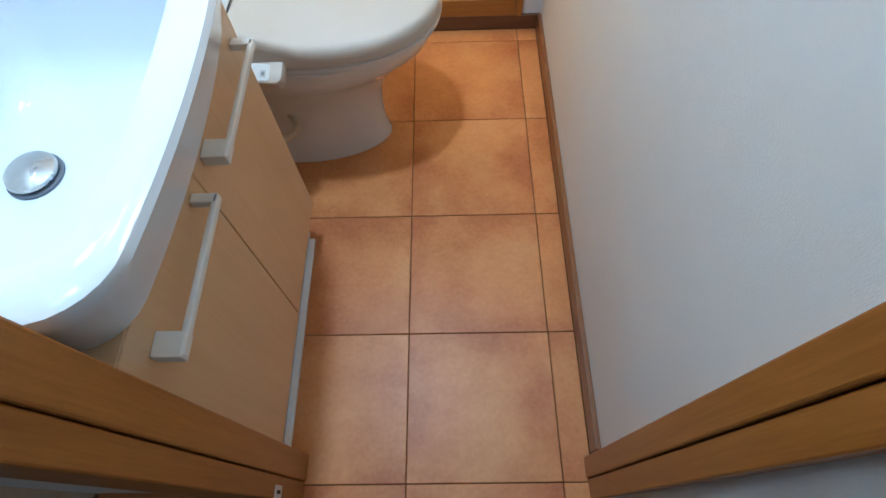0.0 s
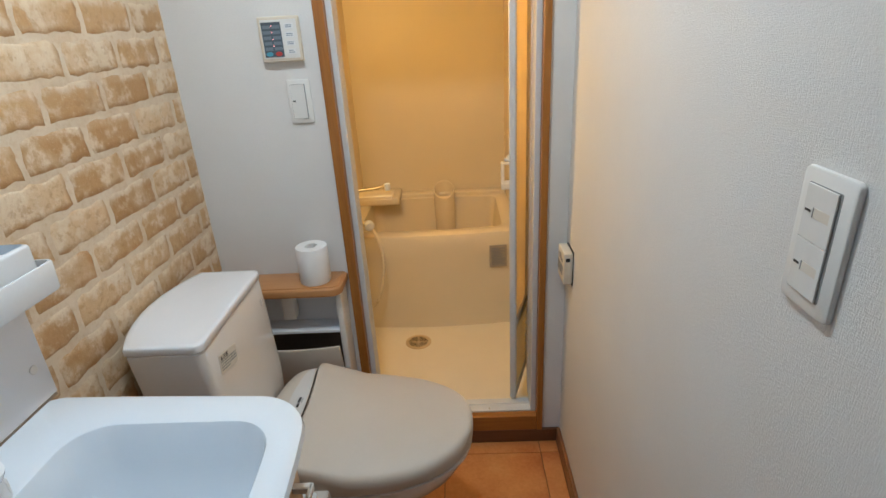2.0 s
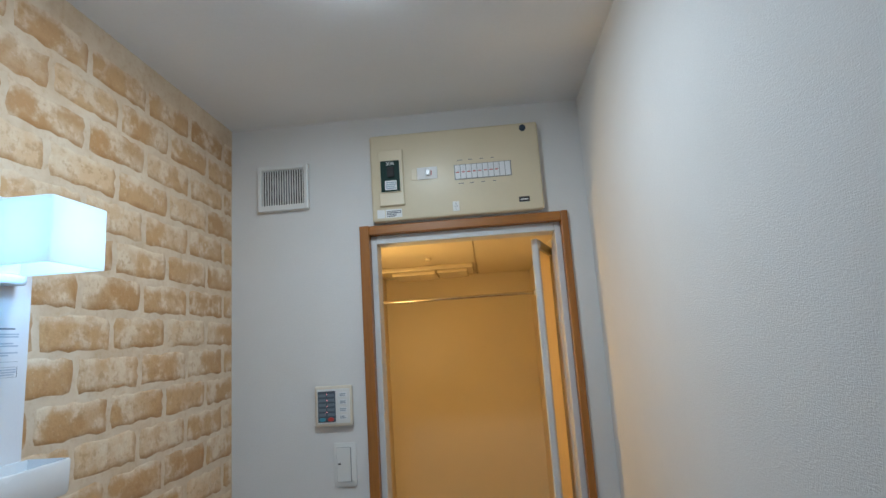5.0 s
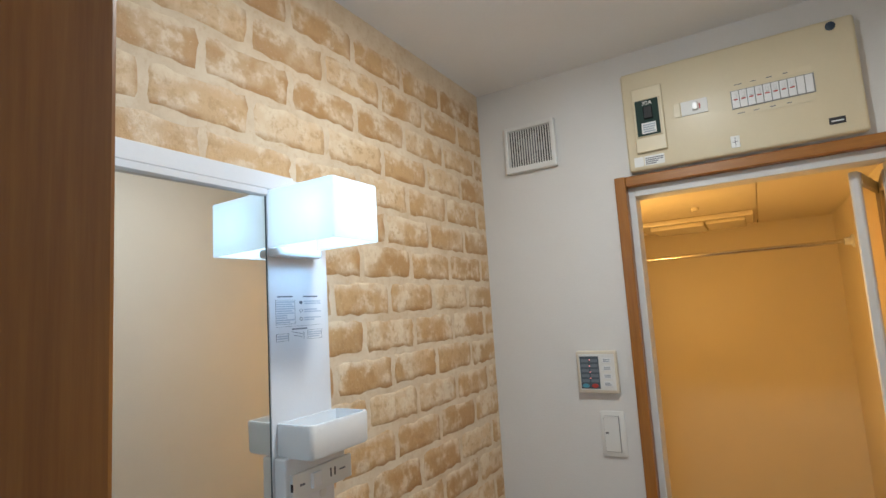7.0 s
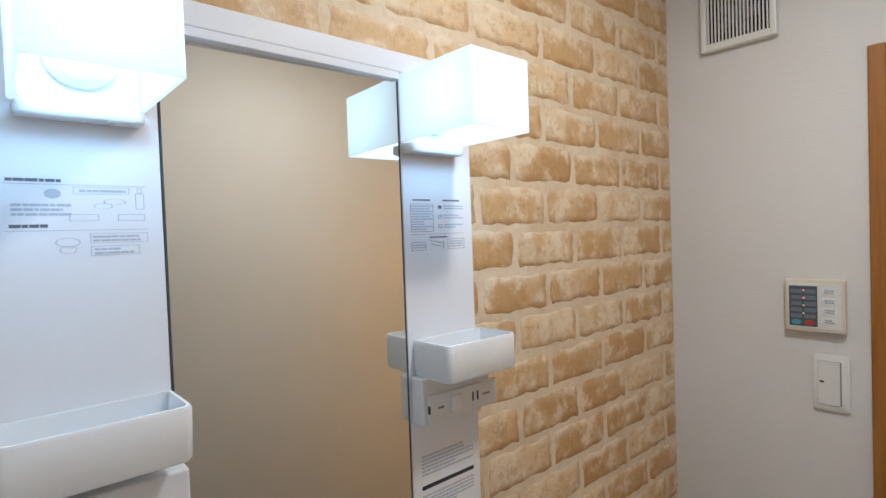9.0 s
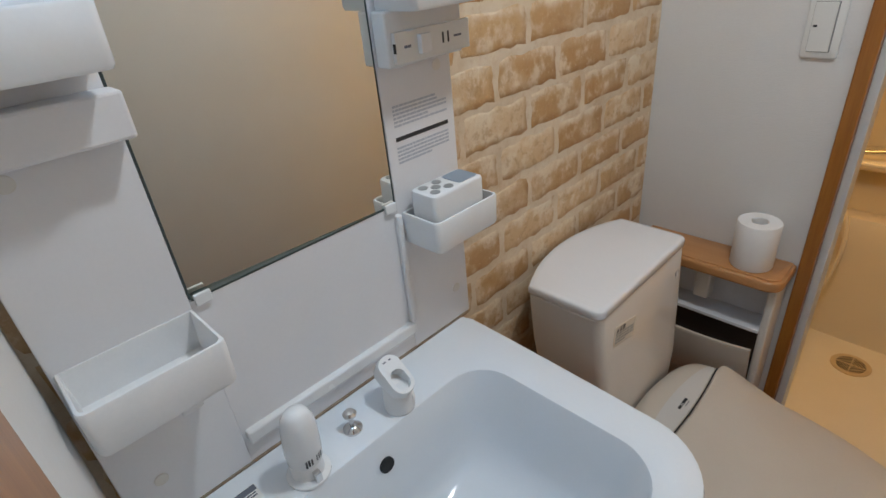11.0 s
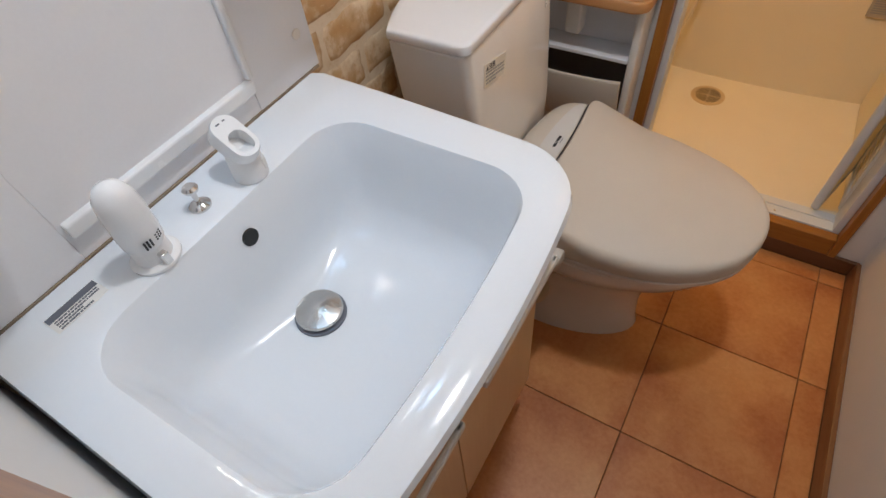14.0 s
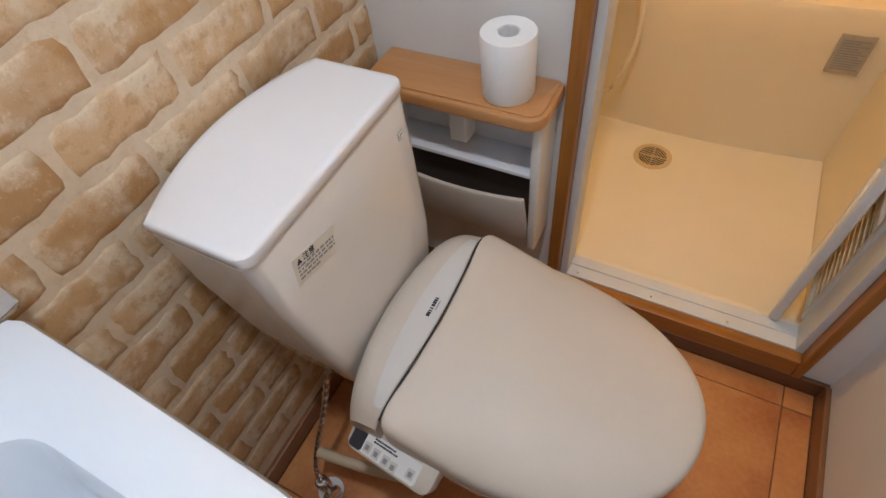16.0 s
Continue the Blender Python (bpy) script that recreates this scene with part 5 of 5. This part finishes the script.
def bath_controller():
    x0, x1, z0, z1 = -0.413, -0.303, 1.356, 1.470
    y = YN - 0.018
    t = thing("bath_controller", "white bath heater controller with dark display panel", "controller", ((x0 + x1) / 2, YN, (z0 + z1) / 2))
    part("body", box(x0, x1, y, YN - 0.0003, z0, z1, 0.004, 3), IVORY, t, smooth=True)
    part("face", box(x0 + 0.008, x1 - 0.006, y - 0.0015, y, z0 + 0.009, z1 - 0.008), PLATE, t)
    dark = part("display", box(x0 + 0.010, x0 + 0.062, y - 0.0028, y - 0.0015, z0 + 0.013, z1 - 0.014), DISPLAY, t, "slate-blue display panel")
    for k in range(2):
        for i in range(5):
            part("display_cell", box(x0 + 0.013 + k * 0.025, x0 + 0.034 + k * 0.025, y - 0.0034, y - 0.0028, z0 + 0.030 + i * 0.0135, z0 + 0.0385 + i * 0.0135), CELL, dark)
    for i in range(4):
        part("indicator", box(x0 + 0.036, x0 + 0.0385, y - 0.0042, y - 0.0034, z0 + 0.040 + i * 0.0165, z0 + 0.0425 + i * 0.0165), LED, dark, "red indicator light")
    for k, mat in ((0, CYAN), (1, RED)):
        part("button", slab([(math.cos(a) * 0.009, math.sin(a) * 0.0055) for a in (i * math.pi / 10 for i in range(20))], 0, 0.002), mat, t).matrix_world = on_north(x0 + 0.023 + k * 0.025, y - 0.0028, z0 + 0.021)
    for i in range(4):
        zc = z0 + 0.026 + i * 0.021
        part("key", box(x0 + 0.070, x0 + 0.096, y - 0.003, y - 0.0015, zc - 0.007, zc + 0.007, 0.001), PLASTIC, t)
        bars(on_north(x0 + 0.083, y - 0.003, zc), 2, GREYBLUE, t, "print", 0.016, 0.0045, 51 + i)
    return t


bath_controller()


def switch_plate(name, m, w, h, rockers, label):
    """A light switch, built flat (x right, y up, z out of the wall) and put at m."""
    t = thing(name, label, "switch", m.translation)
    part("plate", turned(slab(rounded(-w / 2, w / 2, -h / 2, h / 2, 0.007, 4), 0.0002, 0.0065, 0.0025), m), PLATE, t, smooth=True)
    # Grey sheet showing round the rockers: their edge shadow as colour, widest at right.
    part("rocker_shade_line", turned(slab(rounded(-w * 0.36, w * 0.28, -h * 0.395, h * 0.395, 0.002, 3), 0.0063, 0.0068), m), GREYBTN, t, "thin grey shade line painted round the rocker")
    for k in range(rockers):
        hh = h * 0.78 / rockers
        y0 = -h * 0.39 + k * hh
        key = part("rocker", turned(turned(box(-w * 0.35, w * 0.245, y0 + 0.0004, y0 + hh - 0.0004, 0.0066, 0.0086, 0.0006), pose(0, 0, 0, 0, -1.6, 0)), m), PLATE, t)
        part("lamp_slot", turned(box(-w * 0.30, -w * 0.19, y0 + hh * 0.50, y0 + hh * 0.545, 0.0078, 0.0086), m), INK_BLACK, key)
        if rockers > 1:
            part("slot_rule", turned(box(-w * 0.150, -w * 0.135, y0 + hh * 0.43, y0 + hh * 0.61, 0.0078, 0.0088), m), GREYBTN, key)
            part("name_label", turned(box(-w * 0.12, w * 0.19, y0 + hh * 0.43, y0 + hh * 0.61, 0.0078, 0.00895), m), LABEL_WARM, key, "cream name strip")
    return t


switch_plate("light_switch", on_north(-0.332, YN, 1.248), 0.066, 0.120, 1, "white single light switch on white wall")
switch_plate("light_switch", on_east(XE, 0.707, 1.224), 0.072, 0.134, 2, "white double light switch on textured wall")


def breaker_box():
    x0, x1, z0, z1 = -0.217, 0.301, 1.945, 2.219
    y = YN - 0.030
    t = thing("breaker_box", "cream plastic electrical breaker box above the door", "breaker box", ((x0 + x1) / 2, YN, z0))
    part("body", box(x0, x1, y, YN - 0.0002, z0, z1, 0.008, 3), BOX_CREAM, t, smooth=True)
    d = part("limiter_door", box(x0 + 0.026, x0 + 0.103, y - 0.009, y - 0.0002, z0 + 0.045, z0 + 0.222, 0.003), BOX_CREAM, t, "raised cream limiter cover")
    part("limiter_rim", box(x0 + 0.031, x0 + 0.096, y - 0.0115, y - 0.009, z0 + 0.085, z0 + 0.188, 0.002), BOX_CREAM, d)
    green = part("limiter", box(x0 + 0.034, x0 + 0.092, y - 0.0128, y - 0.0115, z0 + 0.088, z0 + 0.185), GREEN, d, "dark green current limiter")
    letters("30A", 0.016, on_north(x0 + 0.064, y - 0.0132, z0 + 0.175), LABEL, green, "lettering")
    part("toggle", box(x0 + 0.054, x0 + 0.076, y - 0.018, y - 0.0128, z0 + 0.132, z0 + 0.165, 0.002), BLACK, green)
    gl = part("limiter_label", box(x0 + 0.046, x0 + 0.082, y - 0.0134, y - 0.0128, z0 + 0.093, z0 + 0.122), LABEL, green)
    bars(on_north(x0 + 0.064, y - 0.0134, z0 + 0.107), 4, GREYBLUE, gl, "print", 0.030, 0.006, 61)
    mb = part("main_breaker", box(x0 + 0.144, x0 + 0.206, y - 0.003, y - 0.0002, z0 + 0.120, z0 + 0.158, 0.001), LABEL, t, "main breaker with pale toggle")
    part("toggle", box(x0 + 0.170, x0 + 0.184, y - 0.012, y - 0.003, z0 + 0.130, z0 + 0.150, 0.002), PLASTIC, mb)
    part("red_mark", box(x0 + 0.186, x0 + 0.189, y - 0.0036, y - 0.003, z0 + 0.132, z0 + 0.146), RED, mb)
    part("breaker_blank", box(x0 + 0.126, x0 + 0.142, y - 0.002, y - 0.0002, z0 + 0.120, z0 + 0.158, 0.001), BOX_CREAM, t)
    slot = part("breaker_row", box(x0 + 0.258, x0 + 0.430, y - 0.0015, y - 0.0002, z0 + 0.110, z0 + 0.157), GREYBTN, t, "row of branch breakers")
    for i in range(10):
        a = x0 + 0.2605 + i * 0.0168
        br = part("branch_breaker", box(a, a + 0.0152, y - 0.004, y - 0.0015, z0 + 0.112, z0 + 0.155, 0.0008), PLASTIC, slot)
        if i < 8:
            part("red_mark", box(a + 0.003, a + 0.012, y - 0.0046, y - 0.004, z0 + 0.131, z0 + 0.134), RED, br)
            part("toggle", box(a + 0.005, a + 0.0105, y - 0.008, y - 0.004, z0 + 0.136, z0 + 0.147, 0.001), PLASTIC, br)
    for i in range(5):
        for zz in (0.164, 0.091):
            c = part("name_card", box(x0 + 0.261 + i * 0.034, x0 + 0.291 + i * 0.034, y - 0.0008, y - 0.0001, z0 + zz, z0 + zz + 0.014), BOX_CREAM, t)
            if i < 4:
                bars(on_north(x0 + 0.276 + i * 0.034, y - 0.0008, z0 + zz + 0.007), 1, INK, c, "print", 0.014, 0.004, 70 + i)
    part("notice", box(x0 + 0.016, x0 + 0.040, y - 0.0006, y - 0.0001, z0 + 0.010, z0 + 0.036), LABEL, t)
    n2 = part("notice", box(x0 + 0.042, x0 + 0.092, y - 0.0006, y - 0.0001, z0 + 0.010, z0 + 0.036), LABEL, t, "white caution labels")
    bars(on_north(x0 + 0.067, y - 0.0006, z0 + 0.022), 4, INK, n2, "print", 0.044, 0.005, 81)
    n3 = part("latch", box(x0 + 0.246, x0 + 0.266, y - 0.002, y - 0.0001, z0 + 0.014, z0 + 0.044, 0.001), PLATE, t, "white latch")
    part("latch_mark", box(x0 + 0.2555, x0 + 0.2565, y - 0.0026, y - 0.002, z0 + 0.018, z0 + 0.040), INK, n3)
    part("latch_mark", box(x0 + 0.250, x0 + 0.262, y - 0.0026, y - 0.002, z0 + 0.028, z0 + 0.029), INK, n3)
    bd = part("badge", box(x0 + 0.445, x0 + 0.476, y - 0.001, y - 0.0001, z0 + 0.026, z0 + 0.042), INK_BLACK, t, "black maker's badge")
    part("badge_line", box(x0 + 0.449, x0 + 0.472, y - 0.0015, y - 0.001, z0 + 0.032, z0 + 0.035), LABEL, bd)
    part("screw_cap", lathe([(0.010, 0), (0.010, 0.003), (0.006, 0.004)], (x1 - 0.045, y, z1 - 0.018), 18, pose(0, 0, 0, 90, 0, 0)), NAVY, t)
    return t


breaker_box()

remote = thing("wall_remote", "ivory toilet remote control box fixed to the wall", "remote control", (XE, 1.72, 0.74))
part("case", box(XE - 0.030, XE - 0.003, 1.676, 1.765, 0.690, 0.790, 0.004, 3), IVORY, remote, smooth=True)
part("bracket", box(XE - 0.0035, XE - 0.0002, 1.680, 1.762, 0.684, 0.792), INK_BLACK, remote, "dark back bracket")
part("window", box(XE - 0.024, XE - 0.012, 1.6752, 1.6762, 0.764, 0.776), BLACK, remote, "small dark window")
for i in range(3):
    part("button", box(XE - 0.0315, XE - 0.030, 1.690 + i * 0.024, 1.708 + i * 0.024, 0.715, 0.745, 0.0005), GREYBTN, remote)
bars(on_east(XE - 0.030, 1.72, 0.765), 3, INK, remote, "print", 0.05, 0.007, 91)

down = thing("downlight", "round white ceiling light with domed diffuser, lit", "lamp", (DOWN_X, DOWN_Y, CEIL))
part("ring", lathe([(0.062, 0.0), (0.064, -0.006), (0.076, -0.006), (0.082, -0.001), (0.082, 0.0)], (DOWN_X, DOWN_Y, CEIL - 0.0003), 48, caps=False), PLASTIC, down, smooth=True)
part("diffuser", lathe([(0.0625, -0.004), (0.060, -0.014), (0.050, -0.022), (0.030, -0.027), (0.001, -0.028)], (DOWN_X, DOWN_Y, CEIL - 0.0003), 40), DOWN_GLOW, down, "glowing domed diffuser", smooth=True)


# ---------------------------------------------------------------- pieces of the floor and of the brick wallpaper
def tile_mesh(w, d):
    me = bpy.data.meshes.new("tile")
    b = box(-w / 2, w / 2, -d / 2, d / 2, -0.006, 0.0, 0.0012, 1)
    b.to_mesh(me)
    b.free()
    me.materials.append(TILE)
    return me


JX = (XW + 0.012, -0.327, 0.0135, 0.3555, XE - 0.012)
JY = (0.2, 0.362, 0.702, 1.041, 1.381, 1.718, YN - 0.012)
meshes = {}
for xa, xb in zip(JX, JX[1:]):
    for ya, yb in zip(JY, JY[1:]):
        w, d = round(xb - xa - 0.0022, 4), round(yb - ya - 0.0022, 4)
        if (w, d) not in meshes:
            meshes[w, d] = tile_mesh(w, d)
        ob = new("tile", meshes[w, d])
        ob.location = ((xa + xb) / 2, (ya + yb) / 2, random.uniform(-0.0003, 0.0))
        ob.parent = floor


def brick_mesh(w, h, seed):
    """A thin embossed brick with an uneven outline: flat face and sloped edge."""
    rnd = random.Random(seed)
    b = bmesh.new()
    outline = []
    for (x0, y0), (x1, y1), n in (((-1, -1), (1, -1), 8), ((1, -1), (1, 1), 4), ((1, 1), (-1, 1), 8), ((-1, 1), (-1, -1), 4)):
        for i in range(n):
            u = i / n
            px, py = x0 + (x1 - x0) * u, y0 + (y1 - y0) * u
            if i == 0:
                px, py = px * (1 - 0.003 / w), py * (1 - 0.003 / h)
            outline.append((px * w / 2 + rnd.uniform(-1, 0.8) * 0.0038 * (1 if px > 0 else -1), py * h / 2 + rnd.uniform(-1, 0.8) * 0.0042 * (1 if py > 0 else -1)))
    rings = []
    for e, z in ((0.0, 0.0), (0.0022, 0.0008), (0.0055, 0.0014)):
        rings.append([b.verts.new((z, px * (1 - 2 * e / w), py * (1 - 2 * e / h))) for px, py in outline])
    n = len(outline)
    for r, s in zip(rings, rings[1:]):
        for i in range(n):
            b.faces.new((r[i], r[(i + 1) % n], s[(i + 1) % n], s[i]))
    b.faces.new(rings[-1])
    bmesh.ops.recalc_face_normals(b, faces=b.faces)
    me = bpy.data.meshes.new("brick")
    b.to_mesh(me)
    b.free()
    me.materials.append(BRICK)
    me.polygons.foreach_set("use_smooth", [True] * len(me.polygons))
    return me


PITCH_Y, PITCH_Z = 0.187, 0.0797
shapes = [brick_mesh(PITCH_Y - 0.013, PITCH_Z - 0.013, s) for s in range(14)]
for k in range(-7, 23):
    zc = 1.802 - PITCH_Z * k
    if zc < 0.09 or zc > CEIL - 0.02:
        continue
    start = 1.2625 if k % 2 == 0 else 1.169
    j0 = math.floor((YS - start) / PITCH_Y)
    for j in range(j0, 8):
        ya, yb = start + PITCH_Y * j, start + PITCH_Y * (j + 1)
        ca, cb = max(ya + 0.0065, YS + 0.002), min(yb - 0.0065, YN - 0.001)
        if cb - ca < 0.02:
            continue
        if cb - ca < PITCH_Y - 0.014:
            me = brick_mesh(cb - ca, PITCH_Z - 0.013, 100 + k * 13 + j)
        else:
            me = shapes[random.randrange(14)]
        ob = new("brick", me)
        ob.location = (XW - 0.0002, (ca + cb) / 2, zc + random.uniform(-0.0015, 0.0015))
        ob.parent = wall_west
